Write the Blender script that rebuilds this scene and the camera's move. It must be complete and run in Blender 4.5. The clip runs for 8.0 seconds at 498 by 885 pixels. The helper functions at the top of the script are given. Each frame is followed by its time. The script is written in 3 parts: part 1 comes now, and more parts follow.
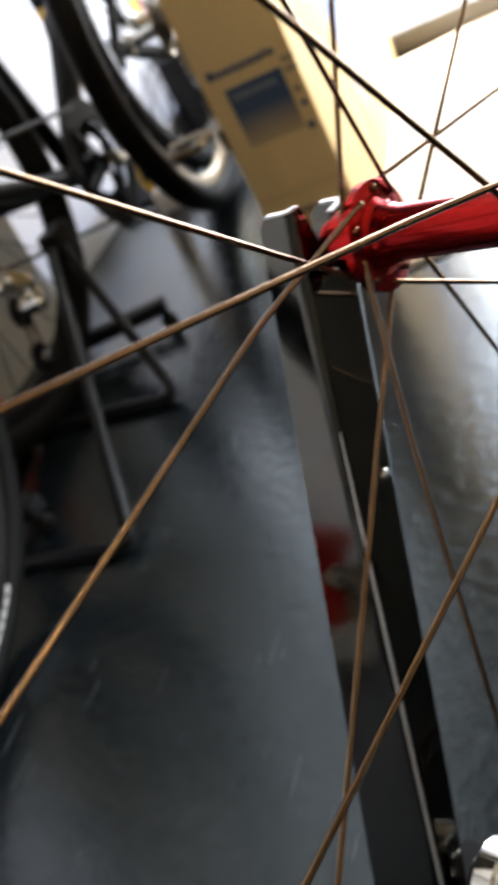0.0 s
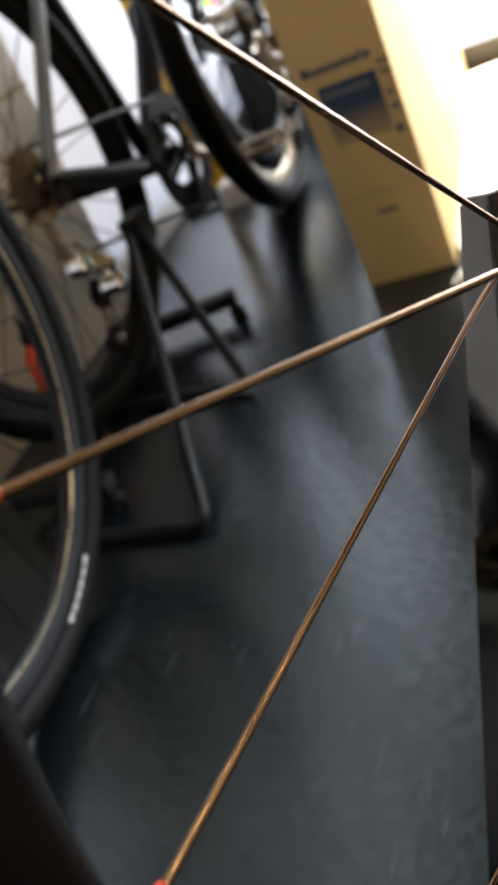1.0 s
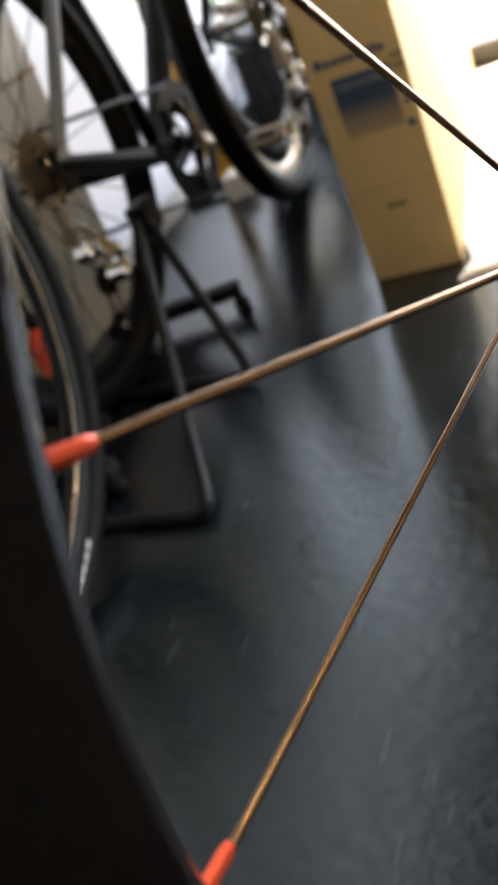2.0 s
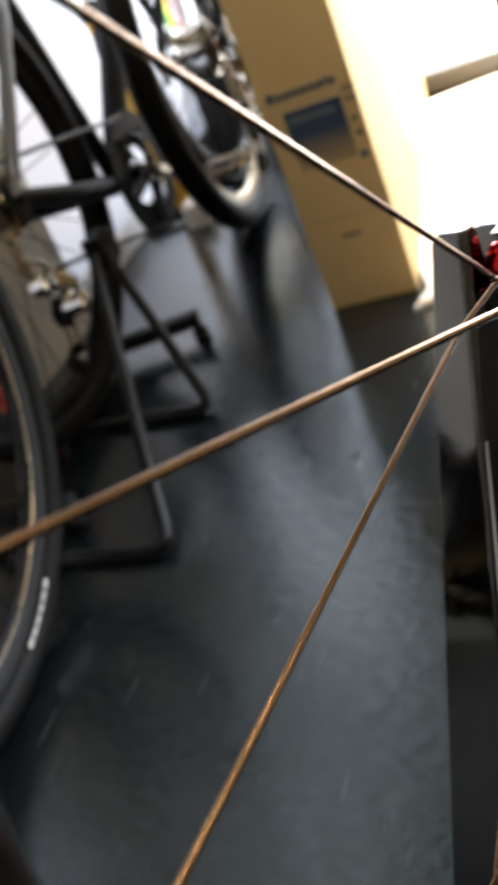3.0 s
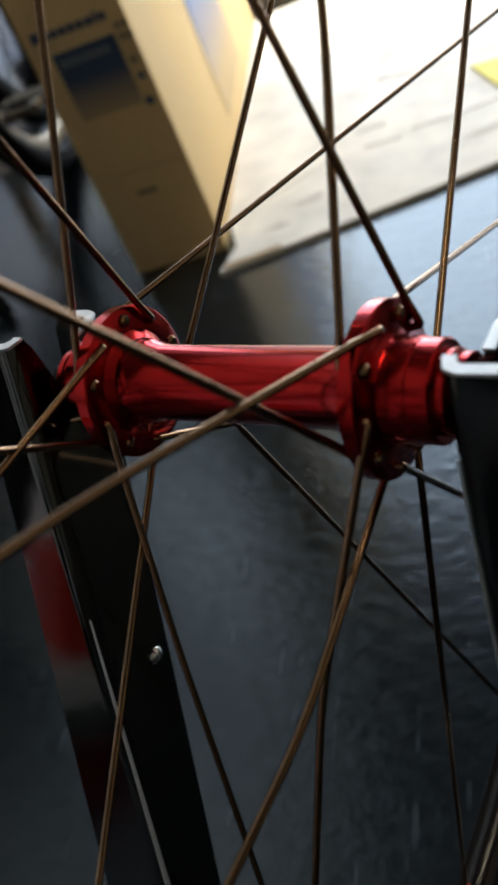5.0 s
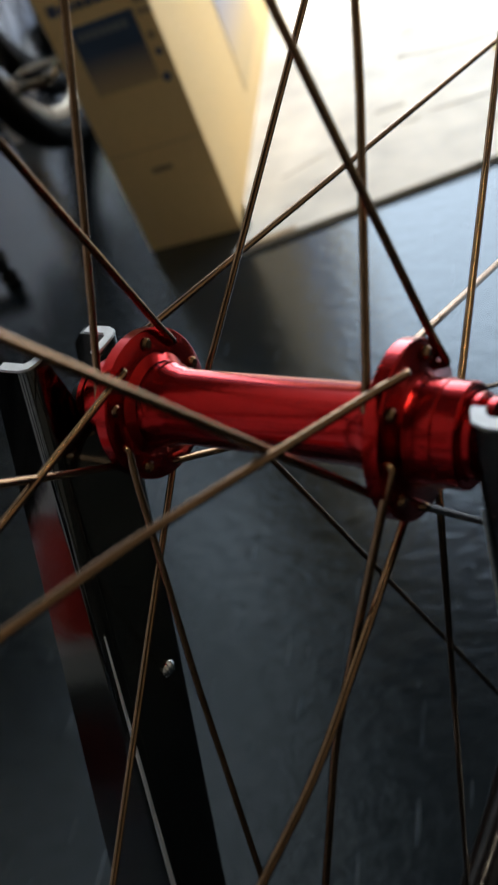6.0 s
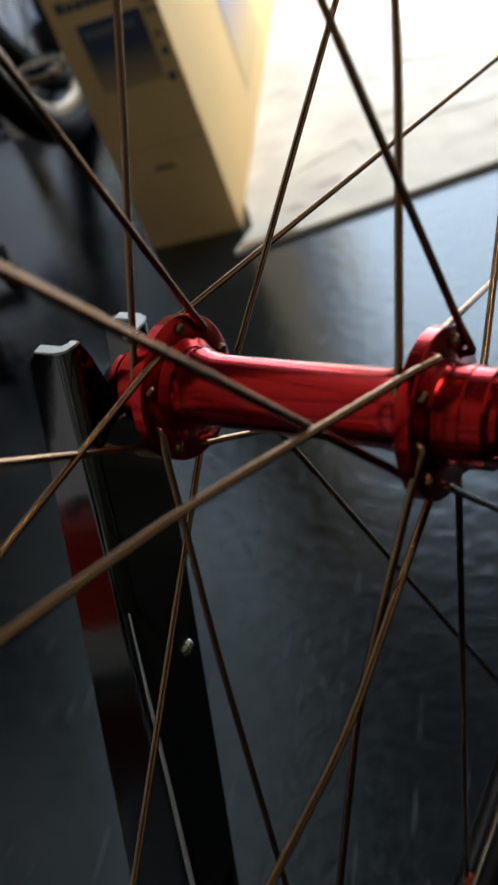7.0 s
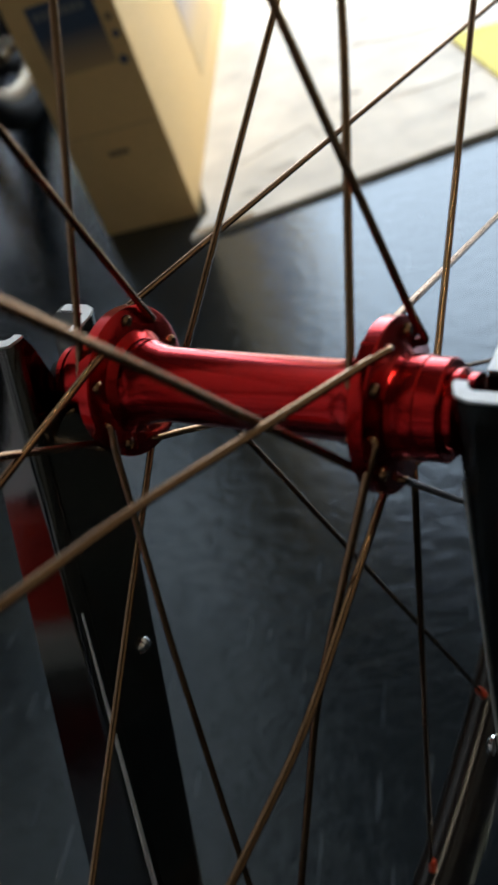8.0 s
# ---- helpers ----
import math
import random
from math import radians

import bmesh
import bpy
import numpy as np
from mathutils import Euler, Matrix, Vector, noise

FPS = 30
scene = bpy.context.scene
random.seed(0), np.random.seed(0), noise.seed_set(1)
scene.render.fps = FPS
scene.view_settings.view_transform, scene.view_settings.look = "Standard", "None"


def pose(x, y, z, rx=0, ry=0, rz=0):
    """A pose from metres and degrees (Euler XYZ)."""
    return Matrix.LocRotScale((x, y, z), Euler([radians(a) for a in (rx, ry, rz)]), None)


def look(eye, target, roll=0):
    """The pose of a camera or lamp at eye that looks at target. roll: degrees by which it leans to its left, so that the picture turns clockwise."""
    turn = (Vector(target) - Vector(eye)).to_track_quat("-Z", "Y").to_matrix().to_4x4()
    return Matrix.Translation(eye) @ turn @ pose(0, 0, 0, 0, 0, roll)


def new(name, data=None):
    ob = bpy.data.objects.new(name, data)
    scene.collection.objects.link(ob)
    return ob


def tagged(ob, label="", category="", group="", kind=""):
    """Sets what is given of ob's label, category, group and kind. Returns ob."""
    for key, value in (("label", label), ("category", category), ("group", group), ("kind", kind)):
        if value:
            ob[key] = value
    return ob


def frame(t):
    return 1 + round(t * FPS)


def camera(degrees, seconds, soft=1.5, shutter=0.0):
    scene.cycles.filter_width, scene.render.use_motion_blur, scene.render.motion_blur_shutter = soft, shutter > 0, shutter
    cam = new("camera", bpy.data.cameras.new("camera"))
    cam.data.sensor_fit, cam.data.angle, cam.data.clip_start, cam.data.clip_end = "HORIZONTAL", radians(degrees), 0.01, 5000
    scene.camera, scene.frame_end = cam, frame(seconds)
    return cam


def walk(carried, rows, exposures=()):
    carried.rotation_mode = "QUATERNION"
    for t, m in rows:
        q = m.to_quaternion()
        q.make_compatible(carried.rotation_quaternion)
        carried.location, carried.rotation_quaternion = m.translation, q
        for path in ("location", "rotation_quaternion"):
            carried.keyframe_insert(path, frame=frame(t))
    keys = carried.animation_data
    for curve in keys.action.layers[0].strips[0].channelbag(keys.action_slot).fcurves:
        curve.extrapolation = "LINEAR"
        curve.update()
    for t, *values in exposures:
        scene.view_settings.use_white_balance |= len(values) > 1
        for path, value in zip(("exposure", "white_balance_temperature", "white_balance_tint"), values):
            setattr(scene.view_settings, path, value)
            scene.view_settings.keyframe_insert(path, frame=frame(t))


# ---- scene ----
cam = camera(30.7, 8.0, soft=2.2, shutter=0.5)
PATH = [
    (0, (0.158, -0.26, 0.513), (-1.203, 0.821, -0.476), -30.4),
    (0.4, (0.143, -0.284, 0.524), (-1.251, 0.774, -0.445), -29.5),
    (0.8, (0.114, -0.296, 0.528), (-1.28, 0.771, -0.431), -27.7),
    (1, (0.122, -0.319, 0.537), (-1.265, 0.75, -0.43), -26.9),
    (2.3, (0.105, -0.334, 0.538), (-1.264, 0.746, -0.442), -25.0),
    (2.5, (0.103, -0.335, 0.538), (-1.262, 0.753, -0.438), -24.9),
    (3, (0.116, -0.316, 0.543), (-1.207, 0.826, -0.429), -24.9),
    (3.5, (0.128, -0.28, 0.543), (-1.155, 0.893, -0.446), -25.5),
    (4, (0.132, -0.22, 0.53), (-1.105, 0.972, -0.494), -25.8),
    (4.2, (0.133, -0.197, 0.524), (-1.072, 0.999, -0.533), -25.6),
    (4.5, (0.127, -0.169, 0.51), (-1.04, 0.995, -0.623), -26.2),
    (5, (0.132, -0.142, 0.509), (-0.999, 0.997, -0.684), -26.2),
    (5.2, (0.125, -0.137, 0.511), (-1.0, 0.974, -0.713), -25.8),
    (6.3, (0.13, -0.131, 0.524), (-1.009, 0.955, -0.711), -25.8),
    (6.5, (0.133, -0.13, 0.526), (-0.994, 0.967, -0.71), -25.5),
    (7, (0.124, -0.146, 0.526), (-0.994, 0.955, -0.714), -24.2),
    (7.5, (0.119, -0.156, 0.524), (-0.93, 0.99, -0.736), -21.8),
    (8, (0.123, -0.14, 0.523), (-0.923, 0.977, -0.765), -23.8),
]
walk(cam, [(t, look(eye, target, roll)) for t, eye, target, roll in PATH], exposures=((0.0, 1.10, 7200, 16), (1.0, 1.05, 7200, 16), (3.0, 1.22, 7200, 16), (3.5, 0.88, 7200, 15), (4.5, -0.14, 6600, 11), (6.5, -0.12, 6600, 11), (8.0, -0.10, 6600, 11)))
cam.data.dof.use_dof = True
cam.data.dof.focus_distance = 0.27
cam.data.dof.aperture_fstop = 21.0

# plan: hub axis along x at (0, 0, HUB); the shop's walls run along U and W
HUB = 0.3815
U = Vector((0.95, 0.312, 0.0)).normalized()
W = Vector((-0.312, 0.95, 0.0)).normalized()
ROOM = math.degrees(math.atan2(U.y, U.x))
DOOR_W = 2.05

# ---- world and light ----
world = bpy.data.worlds.new("world")
scene.world = world
world.use_nodes = True
wn = world.node_tree
sky = wn.nodes.new("ShaderNodeTexSky")
sky.sky_type = "NISHITA"
sky.sun_disc = False
SUN_EL, SUN_AZ = 67.0, ROOM + 90.0 + 12.0
sky.sun_elevation = radians(SUN_EL)
sky.sun_rotation = radians(90.0 - SUN_AZ)
wn.links.new(sky.outputs[0], wn.nodes["Background"].inputs[0])
wn.nodes["Background"].inputs[1].default_value = 0.14

sun_data = bpy.data.lights.new("sun", "SUN")
sun_data.energy = 4.0
sun_data.angle = radians(0.6)
sun_data.color = (1.0, 0.94, 0.85)
sun = new("sun", sun_data)
sd = Vector((math.cos(radians(SUN_AZ)) * math.cos(radians(SUN_EL)), math.sin(radians(SUN_AZ)) * math.cos(radians(SUN_EL)), math.sin(radians(SUN_EL))))
sun.matrix_world = look(sd * 10, (0, 0, 0))


def area(name, centre, towards, wide, high, power, colour):
    data = bpy.data.lights.new(name, "AREA")
    data.shape = "RECTANGLE"
    data.size, data.size_y, data.energy, data.color = wide, high, power, colour
    ob = new(name, data)
    ob.matrix_world = look(centre, towards)
    return ob


def room(u, w, z=0.0):
    return U * u + W * w + Vector((0, 0, z))


area("daylight_in_doorway", room(0.15, DOOR_W - 0.02, 0.78), room(-0.25, 0.0, 0.50), 2.3, 1.3, 62.0, (0.74, 0.87, 1.0))


# ---- materials ----
def material(name, colour, rough=0.5, metal=0.0, vary=0.15, grain=40.0, bump=0.05, coat=0.0, stains=3.0, spread=0.1, spec=0.5):
    m = bpy.data.materials.new(name)
    m.use_nodes = True
    n, l = m.node_tree.nodes, m.node_tree.links
    b = n["Principled BSDF"]
    co = n.new("ShaderNodeTexCoord")
    fine, broad = n.new("ShaderNodeTexNoise"), n.new("ShaderNodeTexNoise")
    fine.inputs["Scale"].default_value, broad.inputs["Scale"].default_value = grain, stains
    fine.inputs["Detail"].default_value = broad.inputs["Detail"].default_value = 5.0
    for t in (fine, broad):
        l.new(co.outputs["Object"], t.inputs["Vector"])
    add = n.new("ShaderNodeMath")
    l.new(fine.outputs["Fac"], add.inputs[0])
    l.new(broad.outputs["Fac"], add.inputs[1])
    ramp = n.new("ShaderNodeMapRange")
    ramp.inputs["From Min"].default_value, ramp.inputs["From Max"].default_value = 0.6, 1.4
    ramp.inputs["To Min"].default_value, ramp.inputs["To Max"].default_value = 1.0 - vary, 1.0 + vary
    l.new(add.outputs[0], ramp.inputs["Value"])
    mix = n.new("ShaderNodeVectorMath")
    mix.operation = "SCALE"
    mix.inputs[0].default_value = colour[:3]
    l.new(ramp.outputs[0], mix.inputs["Scale"])
    l.new(mix.outputs[0], b.inputs["Base Color"])
    rr = n.new("ShaderNodeMapRange")
    rr.inputs["From Min"].default_value, rr.inputs["From Max"].default_value = 0.3, 0.7
    rr.inputs["To Min"].default_value, rr.inputs["To Max"].default_value = max(0.02, rough - spread), min(1.0, rough + spread)
    l.new(broad.outputs["Fac"], rr.inputs["Value"])
    l.new(rr.outputs[0], b.inputs["Roughness"])
    b.inputs["Metallic"].default_value = metal
    b.inputs["Coat Weight"].default_value = coat
    b.inputs["Specular IOR Level"].default_value = spec
    b.inputs["Coat Roughness"].default_value = 0.08
    if bump:
        bp = n.new("ShaderNodeBump")
        bp.inputs["Strength"].default_value = bump
        bp.inputs["Distance"].default_value = 0.002
        l.new(fine.outputs["Fac"], bp.inputs["Height"])
        l.new(bp.outputs[0], b.inputs["Normal"])
    return m


def slate_floor():
    m = material("slate_vinyl", (0.0060, 0.0085, 0.0105), rough=0.14, vary=0.35, grain=60.0, bump=0.0, stains=5.0, spread=0.05)
    n, l = m.node_tree.nodes, m.node_tree.links
    b = n["Principled BSDF"]
    co = n.new("ShaderNodeTexCoord")
    mp = n.new("ShaderNodeMapping")
    mp.inputs["Rotation"].default_value = (0, 0, radians(ROOM + 20))
    mp.inputs["Scale"].default_value = (38.0, 60.0, 38.0)
    l.new(co.outputs["Object"], mp.inputs["Vector"])
    ns = n.new("ShaderNodeTexNoise")
    ns.inputs["Scale"].default_value, ns.inputs["Detail"].default_value, ns.inputs["Distortion"].default_value = 1.3, 9.0, 0.5
    ns.inputs["Roughness"].default_value = 0.62
    l.new(mp.outputs[0], ns.inputs["Vector"])
    bp = n.new("ShaderNodeBump")
    bp.inputs["Strength"].default_value, bp.inputs["Distance"].default_value = 0.46, 0.0015
    l.new(ns.outputs["Fac"], bp.inputs["Height"])
    l.new(bp.outputs[0], b.inputs["Normal"])
    b.inputs["IOR"].default_value = 1.66
    b.inputs["Specular Tint"].default_value = (0.78, 0.92, 1.0, 1)
    # pale scratches
    mp2 = n.new("ShaderNodeMapping")
    mp2.inputs["Rotation"].default_value = (0, 0, radians(62))
    mp2.inputs["Scale"].default_value = (150.0, 14.0, 1.0)
    l.new(co.outputs["Object"], mp2.inputs["Vector"])
    sc = n.new("ShaderNodeTexNoise")
    sc.inputs["Scale"].default_value, sc.inputs["Detail"].default_value = 1.0, 2.0
    l.new(mp2.outputs[0], sc.inputs["Vector"])
    th = n.new("ShaderNodeMapRange")
    th.inputs["From Min"].default_value, th.inputs["From Max"].default_value = 0.66, 0.74
    th.inputs["To Max"].default_value = 0.55
    l.new(sc.outputs["Fac"], th.inputs["Value"])
    mx = n.new("ShaderNodeMix")
    mx.data_type = "RGBA"
    old = b.inputs["Base Color"].links[0].from_socket
    l.new(th.outputs[0], mx.inputs["Factor"])
    l.new(old, mx.inputs["A"])
    mx.inputs["B"].default_value = (0.075, 0.085, 0.095, 1)
    l.new(mx.outputs["Result"], b.inputs["Base Color"])
    return m


M_FLOOR = slate_floor()
M_WALL = material("white_wall_paint", (0.78, 0.79, 0.80), rough=0.7, vary=0.05, grain=90, bump=0.1)
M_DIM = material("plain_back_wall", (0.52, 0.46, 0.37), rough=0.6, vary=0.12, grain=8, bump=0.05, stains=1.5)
# darker copy of the cream wall: shade at the unseen back is in its colour
M_BACK_SHADE = material("shaded_back_wall", (0.20, 0.175, 0.14), rough=0.6, vary=0.15, grain=8, bump=0.05, stains=1.5)
# unseen ceiling: its dimness is put into a near-black colour
M_CEIL = material("dimmed_ceiling", (0.055, 0.053, 0.050), rough=0.8, vary=0.04, grain=60, bump=0.05)
M_TAN = material("tan_board", (0.62, 0.56, 0.45), rough=0.6, vary=0.15, grain=30, bump=0.1)
M_CARD = material("brown_cardboard", (0.70, 0.465, 0.195), rough=0.75, vary=0.08, grain=120, bump=0.12, stains=6)
M_CARD_EDGE = material("cardboard_edge", (0.42, 0.28, 0.14), rough=0.85, vary=0.15, grain=200, bump=0.2)
M_INK = material("blue_print", (0.07, 0.085, 0.12), rough=0.6, vary=0.15, grain=90, bump=0.0)
M_RED = material("red_anodised_aluminium", (0.43, 0.010, 0.009), rough=0.20, metal=1.0, vary=0.12, grain=300, bump=0.02, spread=0.05, coat=0.15)
M_SPOKE = material("bronzed_steel_spoke", (0.265, 0.152, 0.080), rough=0.20, metal=1.0, vary=0.1, grain=500, bump=0.01, stains=60, spread=0.03)
M_NIPPLE = material("red_anodised_nipple", (0.85, 0.095, 0.035), rough=0.35, metal=0.3, vary=0.1, grain=300, bump=0.02)
M_RIM = material("black_gloss_rim", (0.008, 0.006, 0.005), rough=0.14, vary=0.25, grain=120, bump=0.01, spread=0.04, spec=0.3)
M_CHROME = material("smoked_chrome", (0.100, 0.096, 0.084), rough=0.07, metal=1.0, vary=0.15, grain=45, bump=0.03, stains=14, spread=0.04)
M_STEEL = material("bare_steel", (0.88, 0.87, 0.84), rough=0.52, metal=1.0, vary=0.15, grain=250, bump=0.03)
M_TYRE = material("black_tyre_rubber", (0.007, 0.0065, 0.006), rough=0.55, vary=0.2, grain=150, bump=0.1, spec=0.12)
M_BIKE = material("black_bike_paint", (0.006, 0.006, 0.007), rough=0.45, vary=0.2, grain=60, bump=0.0, spec=0.12)
M_BIKEGREY = material("grey_bike_paint", (0.11, 0.125, 0.145), rough=0.35, vary=0.1, grain=60, bump=0.0, coat=0.3)
M_YELLOW = material("yellow_bike_paint", (0.80, 0.42, 0.02), rough=0.3, vary=0.08, grain=60, bump=0.0, coat=0.3)
M_SILVER = material("silver_alloy", (0.62, 0.60, 0.56), rough=0.25, metal=1.0, vary=0.2, grain=120, bump=0.03, stains=20)
M_BRONZE = material("tarnished_alloy", (0.33, 0.27, 0.19), rough=0.32, metal=1.0, vary=0.3, grain=120, bump=0.05, stains=20)
M_STAND = material("black_powder_coat", (0.006, 0.006, 0.007), rough=0.45, vary=0.2, grain=200, bump=0.03, spec=0.18)
M_SHEET = material("pale_worn_board", (0.82, 0.73, 0.60), rough=0.75, vary=0.30, grain=14, bump=0.08, stains=4)
M_LINE = material("grey_crease", (0.67, 0.59, 0.48), rough=0.8, vary=0.2, grain=40)
M_SILL = material("grey_stone_sill", (0.12, 0.115, 0.105), rough=0.6, vary=0.12, grain=50, bump=0.1)
M_CONCRETE = material("pale_concrete", (0.62, 0.60, 0.56), rough=0.85, vary=0.12, grain=20, bump=0.15)
M_TXT = material("white_print", (0.72, 0.72, 0.70), rough=0.5, vary=0.05, grain=90, bump=0.0)
M_TAG = material("yellow_paper", (0.80, 0.66, 0.08), rough=0.7, vary=0.08, grain=60, bump=0.02)
M_FAINT = material("faint_print", (0.30, 0.21, 0.11), rough=0.7, vary=0.1, grain=90, bump=0.0)
M_PALE = material("pale_print", (0.16, 0.17, 0.17), rough=0.6, vary=0.1, grain=90, bump=0.0)
M_CARD_INK = material("faded_print", (0.26, 0.18, 0.09), rough=0.7, vary=0.1, grain=90, bump=0.0)


def fade(name, low, high, z0, z1):
    """A print that runs from one colour to another up the carton."""
    m = material(name, low, rough=0.65, vary=0.1, grain=90, bump=0.0)
    n, l = m.node_tree.nodes, m.node_tree.links
    co, sep, mr, mx = n.new("ShaderNodeTexCoord"), n.new("ShaderNodeSeparateXYZ"), n.new("ShaderNodeMapRange"), n.new("ShaderNodeMix")
    mx.data_type = "RGBA"
    l.new(co.outputs["Object"], sep.inputs[0])
    l.new(sep.outputs["Z"], mr.inputs["Value"])
    mr.inputs["From Min"].default_value, mr.inputs["From Max"].default_value = z0, z1
    l.new(mr.outputs[0], mx.inputs["Factor"])
    mx.inputs["A"].default_value, mx.inputs["B"].default_value = (*low, 1), (*high, 1)
    l.new(mx.outputs["Result"], n["Principled BSDF"].inputs["Base Color"])
    return m


M_FADE = fade("blue_panel_print", (0.46, 0.31, 0.14), (0.030, 0.055, 0.10), 0.209, 0.256)
M_SIDE = fade("blue_stripe_print", (0.54, 0.36, 0.155), (0.13, 0.20, 0.38), 0.09, 0.25)
M_RED_PLASTIC = material("red_plastic", (0.75, 0.05, 0.035), rough=0.4, vary=0.1, grain=60, bump=0.02)
M_GLOW = material("fluorescent_tube", (0.9, 0.88, 0.8), rough=0.4, vary=0.02, bump=0.0)
M_GLOW.node_tree.nodes["Principled BSDF"].inputs["Emission Color"].default_value = (1.0, 0.90, 0.68, 1.0)
M_GLOW.node_tree.nodes["Principled BSDF"].inputs["Emission Strength"].default_value = 52.0
M_BRIGHT = material("polished_alloy", (0.80, 0.78, 0.74), rough=0.13, metal=1.0, vary=0.15, grain=120, bump=0.03, stains=20, spread=0.06)
M_GREEN = material("green_ink", (0.10, 0.55, 0.08), rough=0.5, vary=0.1, grain=60, bump=0.0)
M_PINK = material("pink_ink", (0.75, 0.05, 0.16), rough=0.5, vary=0.1, grain=60, bump=0.0)
M_CRATE = material("matt_black_plastic", (0.008, 0.008, 0.009), rough=0.75, vary=0.2, grain=90, bump=0.05, spec=0.2)
M_CHAIN = material("oily_chain_steel", (0.05, 0.045, 0.04), rough=0.4, metal=1.0, vary=0.3, grain=300, bump=0.1)


def translucent_wall():
    """White wall made translucent, so that daylight on its far side brightens it."""
    m = bpy.data.materials.new("translucent_wall")
    m.use_nodes = True
    n, l = m.node_tree.nodes, m.node_tree.links
    b = n["Principled BSDF"]
    b.inputs["Base Color"].default_value = (0.80, 0.82, 0.84, 1)
    b.inputs["Roughness"].default_value = 0.45
    tr, mx, co, ns, mr = (n.new("ShaderNode" + k) for k in ("BsdfTranslucent", "MixShader", "TexCoord", "TexNoise", "MapRange"))
    ns.inputs["Scale"].default_value = 2.5
    tr.inputs["Color"].default_value = (0.97, 0.98, 1.0, 1)
    mr.inputs["To Min"].default_value, mr.inputs["To Max"].default_value = 0.60, 0.70
    l.new(co.outputs["Object"], ns.inputs["Vector"])
    l.new(ns.outputs["Fac"], mr.inputs["Value"])
    l.new(mr.outputs[0], mx.inputs[0])
    l.new(b.outputs[0], mx.inputs[1])
    l.new(tr.outputs[0], mx.inputs[2])
    l.new(mx.outputs[0], n["Material Output"].inputs["Surface"])
    return m


M_TRANSLUCENT = translucent_wall()


# ---- mesh helpers ----
def mesh_of(name, bm, material_, smooth=True):
    bmesh.ops.recalc_face_normals(bm, faces=bm.faces)
    me = bpy.data.meshes.new(name)
    bm.to_mesh(me)
    bm.free()
    me.materials.append(material_)
    if smooth:
        me.polygons.foreach_set("use_smooth", [True] * len(me.polygons))
        me.set_sharp_from_angle(angle=radians(38))
    return me


def part(name, bm, material_, parent, label="", smooth=True):
    ob = new(name, mesh_of(name, bm, material_, smooth))
    ob.parent = parent
    if label:
        tagged(ob, label)
    return ob


def thing(name, m, label, category, group="", kind=""):
    ob = new(name)
    ob.empty_display_size = 0.02
    ob.matrix_world = m
    return tagged(ob, label, category, group, kind)


def single(name, bm, material_, m, label="", category="", group="", kind="", smooth=True):
    ob = new(name, mesh_of(name, bm, material_, smooth))
    ob.matrix_world = m
    return tagged(ob, label, category, group, kind)


def box(sx, sy, sz, bevel=0.0, at=(0, 0, 0), bm=None, turn=None):
    """A bevelled block that stands on at."""
    bm = bm or bmesh.new()
    res = bmesh.ops.create_cube(bm, size=1.0)
    vs = res["verts"]
    bmesh.ops.scale(bm, vec=(sx, sy, sz), verts=vs)
    if bevel:
        es = list({e for v in vs for e in v.link_edges})
        vs = list({v for f in bmesh.ops.bevel(bm, geom=es, offset=bevel, segments=2, affect="EDGES", profile=0.6)["faces"] for v in f.verts} | {v for v in vs if v.is_valid})
    bmesh.ops.translate(bm, vec=(0, 0, sz / 2), verts=vs)
    if turn is not None:
        bmesh.ops.transform(bm, matrix=turn, verts=vs)
    bmesh.ops.translate(bm, vec=at, verts=vs)
    return bm


def lathe(profile, steps=48, axis="x", bm=None, at=(0, 0, 0), closed=False):
    """Turns (along, radius) pairs about an axis."""
    bm = bm or bmesh.new()
    rings = []
    for a, r in profile:
        ring = []
        for i in range(steps):
            c, s = math.cos(2 * math.pi * i / steps), math.sin(2 * math.pi * i / steps)
            p = {"x": (a, r * c, r * s), "y": (r * c, a, r * s), "z": (r * c, r * s, a)}[axis]
            ring.append(bm.verts.new(Vector(p) + Vector(at)))
        rings.append(ring)
    pairs = list(zip(rings, rings[1:])) + ([(rings[-1], rings[0])] if closed else [])
    for r0, r1 in pairs:
        for i in range(steps):
            bm.faces.new((r0[i], r0[(i + 1) % steps], r1[(i + 1) % steps], r1[i]))
    if not closed:
        bm.faces.new(rings[0])
        bm.faces.new(rings[-1])
    return bm


def tube(points, radius, sides=10, bm=None, cap=True, radii=None, flat=1.0):
    """A round bar along points."""
    bm = bm or bmesh.new()
    pts = [Vector(p) for p in points]
    rings, prev = [], None
    for i, p in enumerate(pts):
        d = (pts[min(i + 1, len(pts) - 1)] - pts[max(i - 1, 0)]).normalized()
        if prev is None:
            side = d.orthogonal().normalized()
        else:
            side = (prev - d * prev.dot(d)).normalized()
        prev = side
        other = d.cross(side)
        r = radii[i] if radii else radius
        rings.append([bm.verts.new(p + side * math.cos(a) * r + other * math.sin(a) * r * flat) for a in (2 * math.pi * k / sides for k in range(sides))])
    for r0, r1 in zip(rings, rings[1:]):
        for k in range(sides):
            bm.faces.new((r0[k], r0[(k + 1) % sides], r1[(k + 1) % sides], r1[k]))
    if cap:
        bm.faces.new(rings[0])
        bm.faces.new(rings[-1])
    return bm


